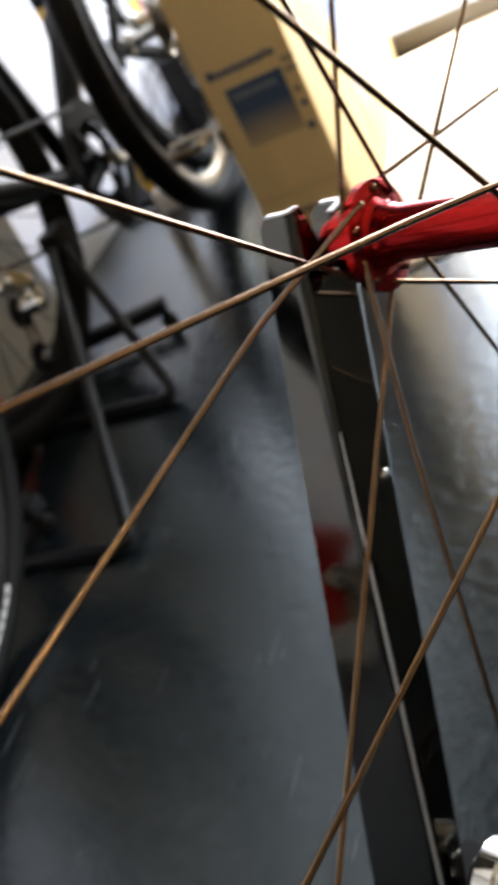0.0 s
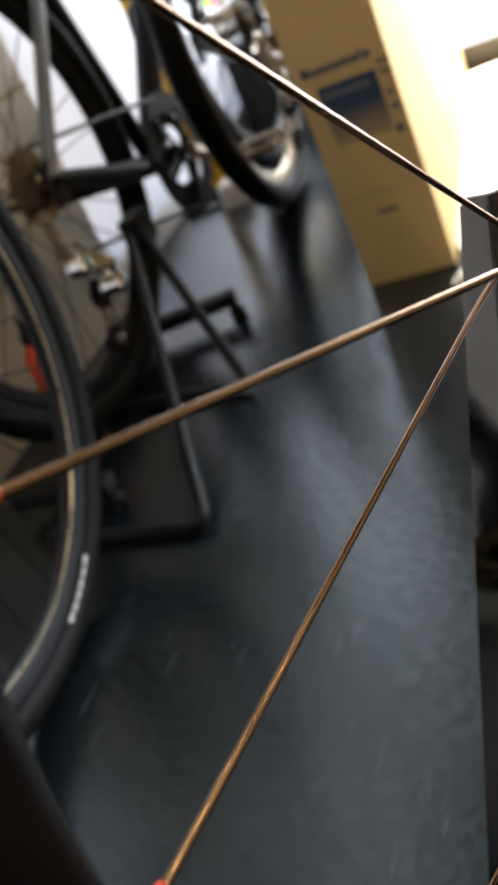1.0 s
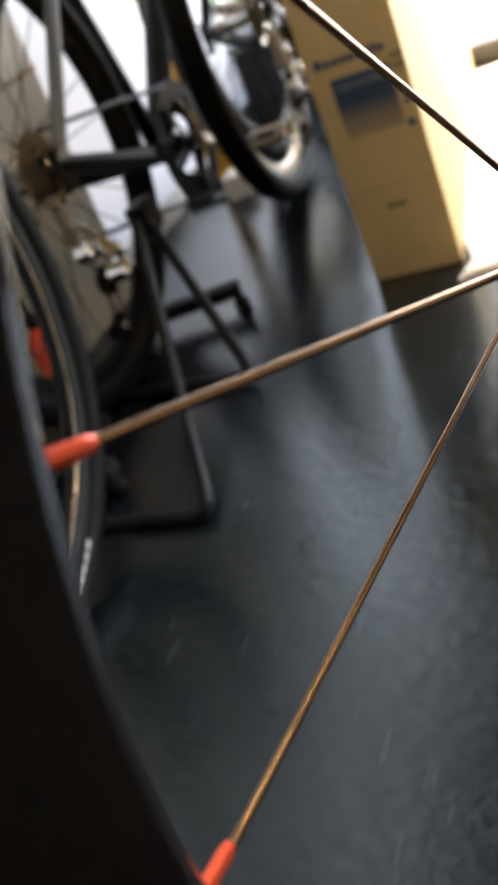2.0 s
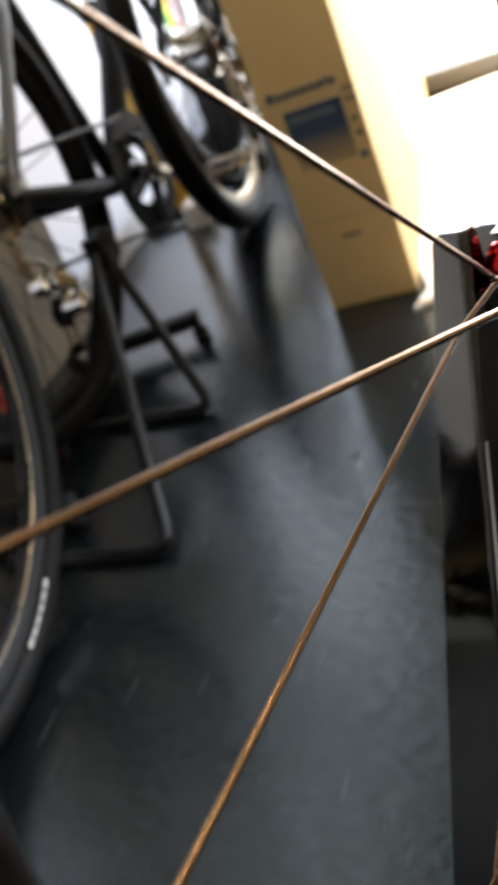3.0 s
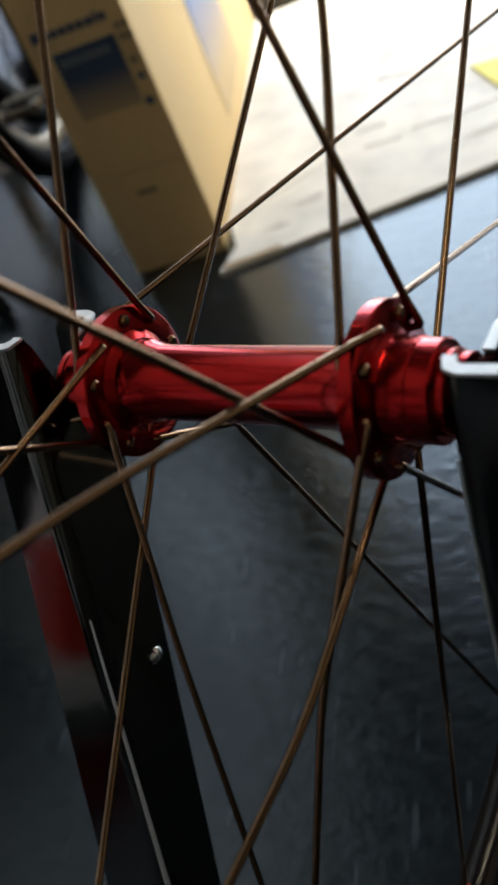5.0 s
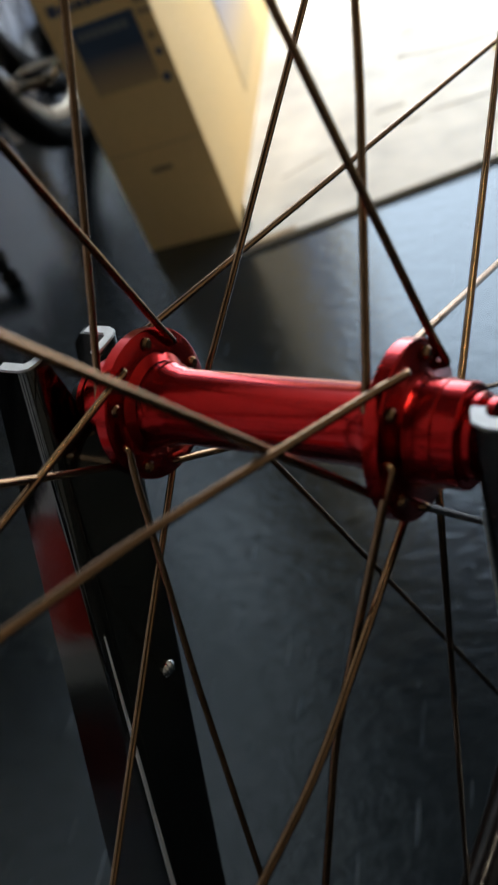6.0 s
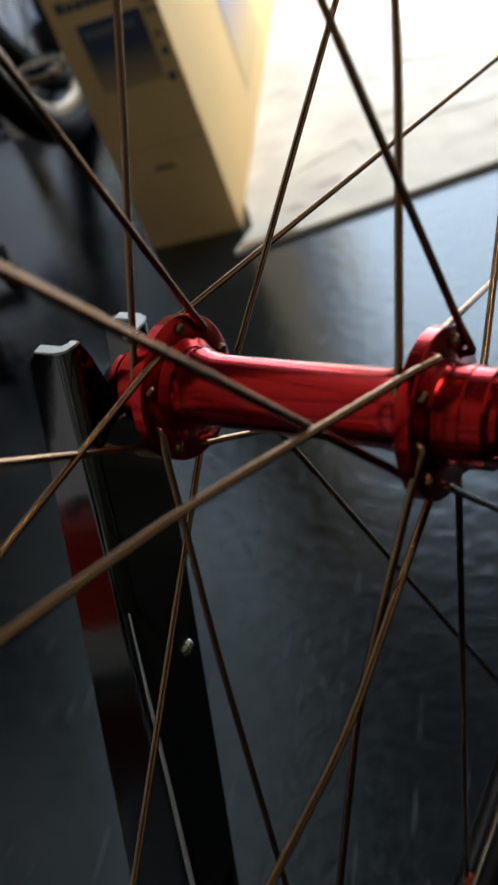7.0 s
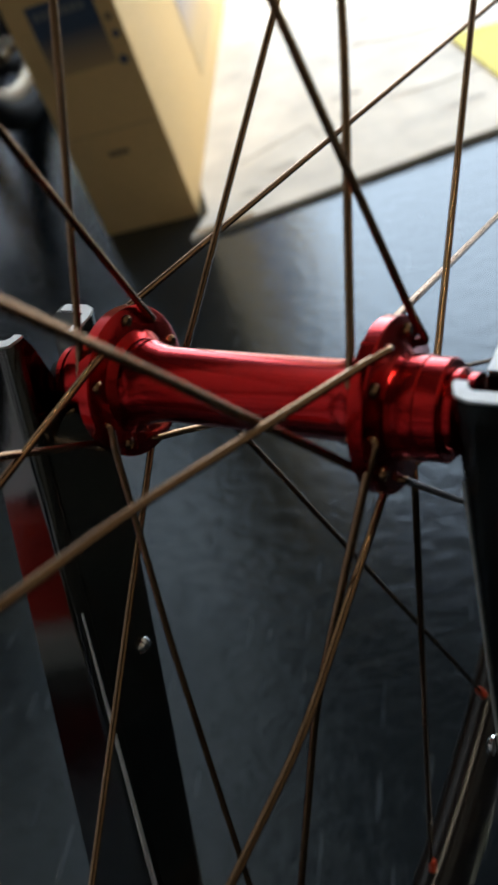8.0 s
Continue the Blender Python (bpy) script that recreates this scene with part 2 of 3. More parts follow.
def bent(points, radius=0.03, steps=6):
    """Rounds the corners of a line."""
    pts = [Vector(p) for p in points]
    out = [pts[0]]
    for a, b, c in zip(pts, pts[1:], pts[2:]):
        r = min(radius, (a - b).length * 0.45, (c - b).length * 0.45)
        p, q = b + (a - b).normalized() * r, b + (c - b).normalized() * r
        for i in range(steps + 1):
            t = i / steps
            out.append(p * (1 - t) ** 2 + b * 2 * t * (1 - t) + q * t * t)
    out.append(pts[-1])
    return out


def plate(outline, thick, normal_axis="x", bm=None):
    """A flat sheet from an outline of (a, b) pairs; x sheets take (y, z), z sheets (x, y)."""
    bm = bm or bmesh.new()
    def at(a, b, c):
        return {"x": (c, a, b), "y": (a, c, b), "z": (a, b, c)}[normal_axis]
    lo = [bm.verts.new(at(a, b, 0)) for a, b in outline]
    hi = [bm.verts.new(at(a, b, thick)) for a, b in outline]
    bm.faces.new(lo)
    bm.faces.new(list(reversed(hi)))
    for i in range(len(lo)):
        j = (i + 1) % len(lo)
        bm.faces.new((lo[i], lo[j], hi[j], hi[i]))
    return bm


# ---- the shop ----
HIGH = 2.6
WEST = Vector((-1.41, 0.90, 0.0))
WEST_DIR = Vector((-0.385, 0.923, 0.0)).normalized()
TURN_ROOM = pose(0, 0, 0, 0, 0, ROOM)
TURN_WEST = math.degrees(math.atan2(WEST_DIR.y, WEST_DIR.x))

bm = bmesh.new()
vs = [bm.verts.new(p) for p in ((-0.86, -3.2, 0), (3.2, -3.2, 0), (3.2, DOOR_W + 0.12, 0), (-1.27, DOOR_W + 0.12, 0))]
bm.faces.new(vs)
single("floor", bm, M_FLOOR, TURN_ROOM, "dark slate-look vinyl shop floor with a soft sheen", "floor", kind="structure", smooth=False)

bm = bmesh.new()
bm.faces.new([bm.verts.new(p) for p in ((-60, -60, -0.006), (60, -60, -0.006), (60, 80, -0.006), (-60, 80, -0.006))])
single("ground", bm, M_CONCRETE, TURN_ROOM, "pale sunlit concrete ground outside the doorway", "ground", kind="structure", smooth=False)

OPEN_L, OPEN_R, OPEN_TOP = -1.10, 1.35, 2.15
for name, u0, u1, z0, z1 in (("wall_north_a", -1.27, OPEN_L, 0, HIGH), ("wall_north_b", OPEN_R, 3.2, 0, HIGH), ("wall_north_c", OPEN_L, OPEN_R, OPEN_TOP, HIGH)):
    single(name, box(u1 - u0, 0.16, z1 - z0, 0.003, ((u0 + u1) / 2, DOOR_W + 0.2, z0)), M_WALL, TURN_ROOM, "white painted shop front wall beside the open doorway", "wall", kind="structure", smooth=False)
single("wall_south", box(3.5, 0.16, HIGH, 0, (0.81, -2.38, 0)), M_BACK_SHADE, TURN_ROOM, "unseen back wall, its shade put into the dark colour", "wall", kind="structure", smooth=False)
single("wall_east", box(0.16, 5.5, HIGH, 0, (2.48, -0.5, 0)), M_DIM, TURN_ROOM, "plain cream side wall", "wall", kind="structure", smooth=False)
# lower part of the white wall is translucent, an added glow from behind
BACKLIT_TOP = 0.95
west_m = Matrix.Translation(WEST) @ pose(0, 0, 0, 0, 0, TURN_WEST)
single("wall_west", box(4.66, 0.14, HIGH - BACKLIT_TOP, 0, (-1.48, 0.07, BACKLIT_TOP)), M_WALL, west_m, "white painted wall above its translucent part", "wall", kind="structure", smooth=False)
single("wall_west_kerb", box(4.66, 0.14, 0.05, 0, (-1.48, 0.07, 0)), M_WALL, west_m, "low white painted kerb under the translucent part of the wall", "wall", kind="structure", smooth=False)
backlit = thing("backlit_wall", west_m, "white wall behind the parked bicycles, made translucent so daylight brightens it", "window", kind="structure")
for k in range(4):
    part("wall_panel", box(1.155, 0.012, BACKLIT_TOP - 0.05, 0, (-3.2225 + k * 1.165, 0.008, 0.05)), M_TRANSLUCENT, backlit, "white translucent stretch of the wall", smooth=False)
single("baseboard", box(4.6, 0.012, 0.055, 0.003, (-1.5, -0.006, 0)), M_WALL, west_m, "low white painted baseboard along the wall", "baseboard", kind="structure")
single("ceiling", plate([(-0.92, -2.5), (2.6, -2.5), (2.6, DOOR_W + 0.28), (-1.28, DOOR_W + 0.28)], 0.12, "z"), M_CEIL, TURN_ROOM @ pose(0, 0, HIGH), "unseen ceiling, coloured near black to keep reflections dim", "ceiling", kind="structure", smooth=False)
single("door_sill", box(OPEN_R + 0.55, 0.30, 0.05, 0.006, ((OPEN_R - 0.55) / 2, DOOR_W - 0.05, 0)), M_SILL, TURN_ROOM, "grey stone sill across the open doorway", "sill", kind="structure")

# ---- wheel in the stand ----
HOLE_R, FLANGE_X, NIP_R, RIM_X = 0.0176, 0.0393, 0.298, -0.0045

# sideways pull at the crossing, and the lean of a nipple's hole, for spokes that are not quite true
PULL = {(1, 20): 0.0090, (-1, 2): 0.0115, (1, -52): 0.0088, (1, -16): 0.0112, (-1, -70): 0.0030, (1, 128): 0.0040, (-1, 110): 0.0015}
LEAN = {-52: -7.0, 20: -0.7, 2: -0.2, -16: -4.5, -70: 3.2, -88: -0.9}


def polar(x, r, deg):
    """Angles run from straight back (-y) over the top."""
    return Vector((x, -r * math.cos(radians(deg)), r * math.sin(radians(deg))))


def spoke_mesh(side, outside, hole, nip):
    """One spoke: head on one face of the flange, elbow on the other."""
    fx = side * FLANGE_X
    face = 1 if outside else -1
    s = face * side
    h = polar(fx, HOLE_R, hole)
    end = polar(RIM_X, NIP_R - 0.004, nip)
    a = h + Vector((-s * 0.0026, 0, 0))
    b = h + Vector((s * 0.0030, 0, 0))
    key = round((nip + 180) % 360 - 180)
    shift = Vector((-s * PULL.get((side, key), 0.0), 0, 0))
    nip += LEAN.get(key, 0.0)
    end = polar(RIM_X, NIP_R - 0.004, nip)
    mid = (b + shift).lerp(end, 0.25)
    line = [a, h] + bent([h, b + Vector((s * 0.0006, 0, 0)), b.lerp(mid, 0.12)], 0.0032, 5)[1:-1]
    line += bent([b.lerp(mid, 0.12), b.lerp(mid, 0.62), mid, mid.lerp(end, 0.4), end], 0.05, 6)
    bm = tube(line, 0.00106, 10)
    head = [(-0.0002, 0.0009), (-0.0002, 0.0019), (0.0005, 0.0018), (0.0011, 0.0011), (0.0012, 0.0)]
    pro = [(a.x - s * u_, r) for u_, r in head[:-1]]
    lathe(pro, 14, "x", bm, (0, a.y, a.z))
    return mesh_of("spoke", bm, M_SPOKE)


def nipple_mesh(side, outside, hole, nip):
    fx = side * FLANGE_X
    s = (1 if outside else -1) * side
    b = polar(fx, HOLE_R, hole) + Vector((s * 0.003, 0, 0))
    end = polar(RIM_X, NIP_R + 0.001, nip + LEAN.get(round((nip + 180) % 360 - 180), 0.0))
    d = (b - end).normalized()
    steps = [(0.0, 0.0019), (0.0085, 0.0018), (0.0100, 0.0016), (0.0112, 0.0012)]
    bm = tube([end + d * k for k, r in steps], 0.002, 8, radii=[r for k, r in steps])
    return mesh_of("nipple", bm, M_NIPPLE, False)


def bicycle_wheel_in_stand():
    w = thing("bicycle_wheel", pose(0, 0, HUB), "spoked bicycle wheel with red anodised hub, held in truing stand", "wheel")
    half = [(0.0, 0.0101), (0.0265, 0.0102), (0.0275, 0.0106), (0.0300, 0.0108), (0.0312, 0.0116), (0.0348, 0.0122), (0.0362, 0.0138), (0.0370, 0.0150)]
    shell = [(-a, r) for a, r in reversed(half)] + half[1:]
    part("hub_shell", lathe(shell, 64), M_RED, w, "red anodised aluminium hub shell")
    for s in (-1, 1):
        fl = [(0.0365, 0.0115), (0.0370, 0.0205), (0.0374, 0.0211), (0.0408, 0.0211), (0.0412, 0.0205), (0.0413, 0.0152), (0.0425, 0.0130), (0.0440, 0.0124), (0.0485, 0.0125), (0.0488, 0.0122), (0.0538, 0.0122), (0.0542, 0.0117)]
        part("flange", lathe([(s * a, r) for a, r in fl], 64), M_RED, w, "drilled red anodised hub flange")
        part("seal", lathe([(s * a, r) for a, r in ((0.0538, 0.0100), (0.0542, 0.0102), (0.0544, 0.0102), (0.0545, 0.0085))], 48), M_RED, w, "red anodised lock ring")
        cap = [(0.0543, 0.0070), (0.0546, 0.0100), (0.0565, 0.0100), (0.0570, 0.0088), (0.0574, 0.0070), (0.0580, 0.0070), (0.0583, 0.0092), (0.0600, 0.0092), (0.0603, 0.0084)]
        part("end_cap", lathe([(s * a, r) for a, r in cap], 48), M_RED, w, "red anodised axle end cap")
        part("axle_end", lathe([(s * a, r) for a, r in ((0.0590, 0.0044), (0.0668, 0.0044), (0.0672, 0.0040))], 32), M_STAND, w, "black axle end")
    rim = [(0.0, 0.2975), (0.0040, 0.2982), (0.0072, 0.3005), (0.0092, 0.3045), (0.0104, 0.3110), (0.0112, 0.3230), (0.0114, 0.3330), (0.0106, 0.3345), (0.0088, 0.3340), (0.0084, 0.3260), (0.0040, 0.3215)]
    rim = rim + [(-a, r) for a, r in reversed(rim[1:])]
    rm = part("rim", lathe([(RIM_X + a, r) for a, r in rim], 180, closed=True), M_RIM, w, "glossy black deep-section rim")
    kinds = ((1, True, 89.8, 20.2), (1, False, 53.8, 128.2), (-1, False, 71.9, 2.2), (-1, True, 35.9, 110.2))
    for side, outside, hole, nip in kinds:
        for k in range(5):
            sp = new("spoke", spoke_mesh(side, outside, hole - 72 * k, nip - 72 * k))
            sp.parent = w
            np_ = new("nipple", nipple_mesh(side, outside, hole - 72 * k, nip - 72 * k))
            np_.parent = sp
            tagged(np_, "red anodised spoke nipple")
    return w


bicycle_wheel_in_stand()


# ---- truing stand ----
def stand_arm(parent, s):
    """Folded sheet: a web with an axle slot, and a lip along each edge."""
    x = s * 0.0605 if s < 0 else 0.0602
    top = (0.4035 if s < 0 else 0.3990) - HUB
    low = 0.055 - HUB
    def edge(y, z):
        return (y + (0.36 if s < 0 else 0.16) * (z - top)) if y < 0 else (y + (0.41 if s < 0 else 0.22) * (z - top))
    slot, fold = -0.0075, 0.0045
    front, rear, rear_top = -0.0150, 0.0250, top - 0.0125
    out = [(edge(front, low) + fold, low), (edge(front, top) + fold, top), (-0.0092, top), (-0.0080, top - 0.004), (-0.0062, slot), (-0.003, slot - 0.004), (0.002, slot - 0.004), (0.0050, slot), (0.0056, top - 0.017), (0.008, rear_top - 0.001), (edge(rear, rear_top) - fold, rear_top), (edge(rear, low) - fold, low)]
    bm = plate(out, s * 0.003)
    bmesh.ops.translate(bm, vec=(x, 0, 0), verts=bm.verts)
    arm = part("arm", bm, M_CHROME, parent, "smoked chrome folded steel arm", smooth=False)
    for y, name, high in ((front, "front_lip", top), (rear, "rear_lip", rear_top)):
        bm = bmesh.new()
        back = 1 if y < 0 else -1
        rings = []
        for z in (high, high - 0.003, (high + low) / 2, low):
            yy = edge(y, z)
            wide = (0.016 + 0.085 * (top - z)) if y < 0 else 0.018
            if z == high:
                wide -= 0.003
            outer, inner = [], []
            for k in range(6):
                c, q = math.cos(math.pi / 2 * k / 5), math.sin(math.pi / 2 * k / 5)
                outer.append((x + s * fold * (1 - c), yy + back * fold * (1 - q)))
                inner.append((x + s * (fold - (fold - 0.003) * c), yy + back * (fold - (fold - 0.003) * q)))
            outer.append((x + s * (fold + 0.0008), yy))
            outer.append((x + s * wide, yy))
            inner.append((x + s * (fold + 0.0008), yy + back * 0.003))
            inner.append((x + s * wide, yy + back * 0.003))
            rings.append([bm.verts.new((px, py, z)) for px, py in outer + inner[::-1]])
        n = len(rings[0])
        for r0, r1 in zip(rings, rings[1:]):
            for i in range(n):
                j = (i + 1) % n
                bm.faces.new((r0[i], r0[j], r1[j], r1[i]))
        bm.faces.new(rings[0])
        bm.faces.new(rings[-1])
        part(name, bm, M_CHROME, arm)
    for y0, y1, yl, zt in ((-0.0105, -0.0092, front, top), (0.0080, 0.0205, rear, rear_top)):
        yl = edge(yl, zt)
        back = 1 if yl < 0 else -1
        prof = [(x, y0 if yl > 0 else y1), (x, yl + back * 0.0045), (x + s * 0.0013, yl + back * 0.0013), (x + s * 0.0045, yl), (x + s * 0.0128, yl), (x + s * 0.0128, yl + back * 0.003), (x + s * 0.0045, yl + back * 0.003), (x + s * 0.003, yl + back * 0.0045), (x + s * 0.003, y0 if yl > 0 else y1)]
        bm = plate(prof, 0.0008, "z")
        bmesh.ops.translate(bm, vec=(0, 0, zt), verts=bm.verts)
        part("cut_edge", bm, M_STEEL, arm, "bright bare cut edge", smooth=False)
    # highlight along the fold, built as a thin bright strip
    worn = []
    for z in (-0.060 if s < 0 else -0.004, -0.10, -0.16, -0.24, low + 0.004):
        worn.append((x + s * 0.0008, edge(front, z) + 0.0012, z))
    part("fold_highlight", tube(worn, 0.0008, 8, radii=[0.0003, 0.0006, 0.0009, 0.0009, 0.0008]), M_STEEL, arm, "bright strip that stands for the highlight along the fold")
    bm = lathe([(0.0, 0.0030), (0.0008, 0.0030), (0.0018, 0.0022), (0.0022, 0.0009)], 20, "x")
    bmesh.ops.scale(bm, vec=(-s, 1, 1), verts=bm.verts)
    bmesh.ops.translate(bm, vec=(x, -0.0327, -0.0928), verts=bm.verts)
    part("rivet", bm, M_BRIGHT, arm, "bright steel rivet")
    return arm


def truing_stand():
    st = thing("truing_stand", pose(0, 0, HUB), "smoked chrome wheel truing stand standing on the shop floor", "truing stand")
    for s in (-1, 1):
        stand_arm(st, s)
    part("base", box(0.24, 0.20, 0.018, 0.004, (0, -0.16, -HUB)), M_STAND, st, "black powder-coated steel base plate")
    part("yoke", box(0.155, 0.075, 0.075, 0.008, (0, -0.150, -HUB + 0.018)), M_STAND, st, "black cast yoke that carries the arms")
    at = (0, -0.101, 0.086 - HUB)
    knob = part("knob", lathe([(-0.0575, 0.010), (-0.0540, 0.010), (-0.0530, 0.018), (-0.0510, 0.020), (-0.0420, 0.020), (-0.0400, 0.018)], 32, "x", at=at), M_BRIGHT, st, "bright steel clamp knob")
    part("knob_cap", lathe([(-0.0402, 0.015), (-0.0360, 0.014), (-0.0345, 0.009)], 28, "x", at=at), M_STAND, knob, "black plastic cap")
    part("knob_rim", lathe([(-0.0405, 0.0182), (-0.0380, 0.0182), (-0.0375, 0.0172), (-0.0405, 0.0168)], 32, "x", at=at), M_BRIGHT, knob, "polished rim of the knob")
    part("clamp_block", box(0.03, 0.07, 0.060, 0.004, (-0.062, -0.115, -HUB + 0.016)), M_STAND, st, "black steel clamp block")
    return st


truing_stand()


# ---- cardboard box ----
def tall_box():
    a = Vector((-0.6890, 0.638, 0))
    b = Vector((-0.5680, 0.684, 0))
    d = (b - a)
    wide, deep, high = d.length, 1.02, 0.78
    ang = math.degrees(math.atan2(d.y, d.x))
    t = thing("cardboard_box", Matrix.Translation(a) @ pose(0, 0, 0, 0, 0, ang), "tall brown cardboard carton with dark blue printing, standing on the floor", "box")
    skew = Matrix(((1, -0.088, 0, 0), (0, 1, 0, 0), (0, 0, 1, 0), (0, 0, 0, 1)))
    bm = box(wide, deep, high, 0.003, (wide / 2, deep / 2, 0))
    bm.transform(skew)
    part("carton", bm, M_CARD, t, "brown corrugated cardboard carton")
    e = -0.0008
    def print_(name, x0, x1, z0, z1, m, label="", y=e):
        x0, x1, z0, z1 = x0 * 0.965, x1 * 0.965, z0 * 0.978, z1 * 0.978
        bm = plate([(x0, z0), (x1, z0), (x1, z1), (x0, z1)], -0.0005, "y")
        bmesh.ops.translate(bm, vec=(0, y, 0), verts=bm.verts)
        return part(name, bm, m, t, label, smooth=False)
    x = 0.0140
    for i, wd in enumerate((0.0115, 0.009, 0.0095, 0.009, 0.0095, 0.0095, 0.0095, 0.004, 0.0085)):
        high_ = 0.012 if i in (0, 7) else 0.0085
        print_("letter_bar", x, x + wd, 0.3135, 0.3135 + high_, M_INK, "dark blue printed bar")
        x += wd + 0.0022
    panel = print_("printed_panel", 0.029, 0.1115, 0.214, 0.2965, M_FADE, "dark blue printed panel fading to cardboard")
    for k in range(7):
        print_("letter_bar", 0.036 + k * 0.0095, 0.043 + k * 0.0095, 0.279, 0.288, M_PALE, "pale printed bar", -0.0016)
    for k, z in enumerate((0.299, 0.286)):
        for q in (0, 1):
            print_("symbol", 0.1165 + q * 0.0085, 0.1235 + q * 0.0085, z, z + 0.008, M_FAINT, "faint printed handling symbol")
    for x0, z0, w_ in ((0.1185, 0.258, 0.010), (0.1200, 0.239, 0.009), (0.1165, 0.2085, 0.011)):
        bm = lathe([(0.0, w_ * 0.5), (-0.0005, w_ * 0.5)], 20, "y", at=((x0 + w_ * 0.3) * 0.965, e, (z0 + w_ * 0.5) * 0.978))
        part("symbol", bm, M_INK if w_ != 0.010 else M_FAINT, t, "round dark blue printed mark", smooth=False)
    print_("flap_seam", 0.002, wide - 0.002, 0.1372, 0.1384, M_CARD_EDGE, "thin seam where the carton flap ends")
    print_("letter_bar", 0.052, 0.080, 0.1055, 0.1125, M_CARD_INK, "small faded printed bar")
    bm = plate([(0.330, 0.05), (0.610, 0.05), (0.610, high), (0.330, high)], 0.0005, "x")
    bmesh.ops.translate(bm, vec=(wide + 0.0008, 0, 0), verts=bm.verts)
    bm.transform(skew)
    part("side_print", bm, M_SIDE, t, "broad blue stripe printed down the side", smooth=False)

tall_box()


# ---- pale sheet on the floor by the door ----
def floor_sheet():
    front_l, front_r = Vector((-0.526, 0.634, 0)), Vector((-0.250, 0.829, 0))
    d = (front_r - front_l).normalized()
    ang = math.degrees(math.atan2(d.y, d.x))
    t = thing("floor_sheet", Matrix.Translation(front_l) @ pose(0, 0, 0, 0, 0, ang), "large pale worn board lying on the dark floor near the doorway", "floor board")
    rng = random.Random(5)
    outline = [(-0.02, 0.0), (0.3, -0.003), (0.7, 0.002), (1.10, 0.0), (1.105, 0.5), (1.10, 1.02), (0.5, 1.025), (-0.012, 1.02), (-0.013, 0.6), (0.0, 0.3), (0.008, 0.05)]
    part("board", plate(outline, 0.007, "z"), M_SHEET, t, "pale scuffed board", smooth=False)
    def line(name, pts, wide, m, label):
        bm = bmesh.new()
        for (x0, y0), (x1, y1) in zip(pts, pts[1:]):
            a, b = Vector((x0, y0, 0)), Vector((x1, y1, 0))
            n = (b - a).normalized().cross(Vector((0, 0, 1))) * wide / 2
            z0, z1 = Vector((0, 0, 0.0068)), Vector((0, 0, 0.0078))
            q = [a - n, b - n, b + n, a + n]
            lo, hi = [bm.verts.new(p + z0) for p in q], [bm.verts.new(p + z1) for p in q]
            bm.faces.new(hi)
            for i in range(4):
                bm.faces.new((lo[i], lo[(i + 1) % 4], hi[(i + 1) % 4], hi[i]))
        part(name, bm, m, t, label, smooth=False)
    line("crease", [(0.284, 0.405), (0.36, 0.372), (0.450, 0.339)], 0.007, M_LINE, "grey scuffed crease")
    line("crease", [(0.211, 0.245), (0.253, 0.237)], 0.012, M_LINE, "grey scuffed crease")
    line("crease", [(0.211, 0.185), (0.259, 0.174)], 0.010, M_LINE, "grey scuffed crease")
    line("crease", [(0.277, 0.183), (0.34, 0.170), (0.60, 0.166)], 0.004, M_LINE, "grey scuffed crease")
    line("crease", [(0.060, 0.150), (0.170, 0.191), (0.174, 0.147)], 0.004, M_LINE, "grey scuffed crease")
    line("torn_edge", [(-0.012, 0.008), (0.030, 0.004), (0.062, 0.005)], 0.010, M_CARD_EDGE, "brown torn corner")
    for x, y, sx, sy in ((0.320, 0.496, 0.016, 0.020), (0.287, 0.407, 0.014, 0.010), (0.36, 0.09, 0.035, 0.010), (0.12, 0.10, 0.030, 0.012), (0.07, 0.06, 0.022, 0.010)):
        bm = bmesh.new()
        vs = [bm.verts.new((x + sx * math.cos(k * 0.785) * rng.uniform(0.5, 1.1), y + sy * math.sin(k * 0.785) * rng.uniform(0.5, 1.1), 0.0078)) for k in range(8)]
        bm.faces.new(vs)
        part("scuff", bm, M_LINE, t, "grey scuff mark", smooth=False)
    return t


floor_sheet()
single("yellow_card", plate([(0, 0), (0.20, 0.03), (0.23, 0.16), (0.03, 0.14)], 0.0025, "z"), M_TAG, Matrix.Translation((-0.376, 1.112, 0.0085)) @ pose(0, 0, 0, 0, 0, -60), "yellow printed card lying on the pale board", "card")


# ---- bicycles along the white wall ----
DIR = 112.0


def tyre_profile(r, w):
    return [(w * math.sin(a), r - w + w * math.cos(a)) for a in (2 * math.pi * k / 16 for k in range(16))]


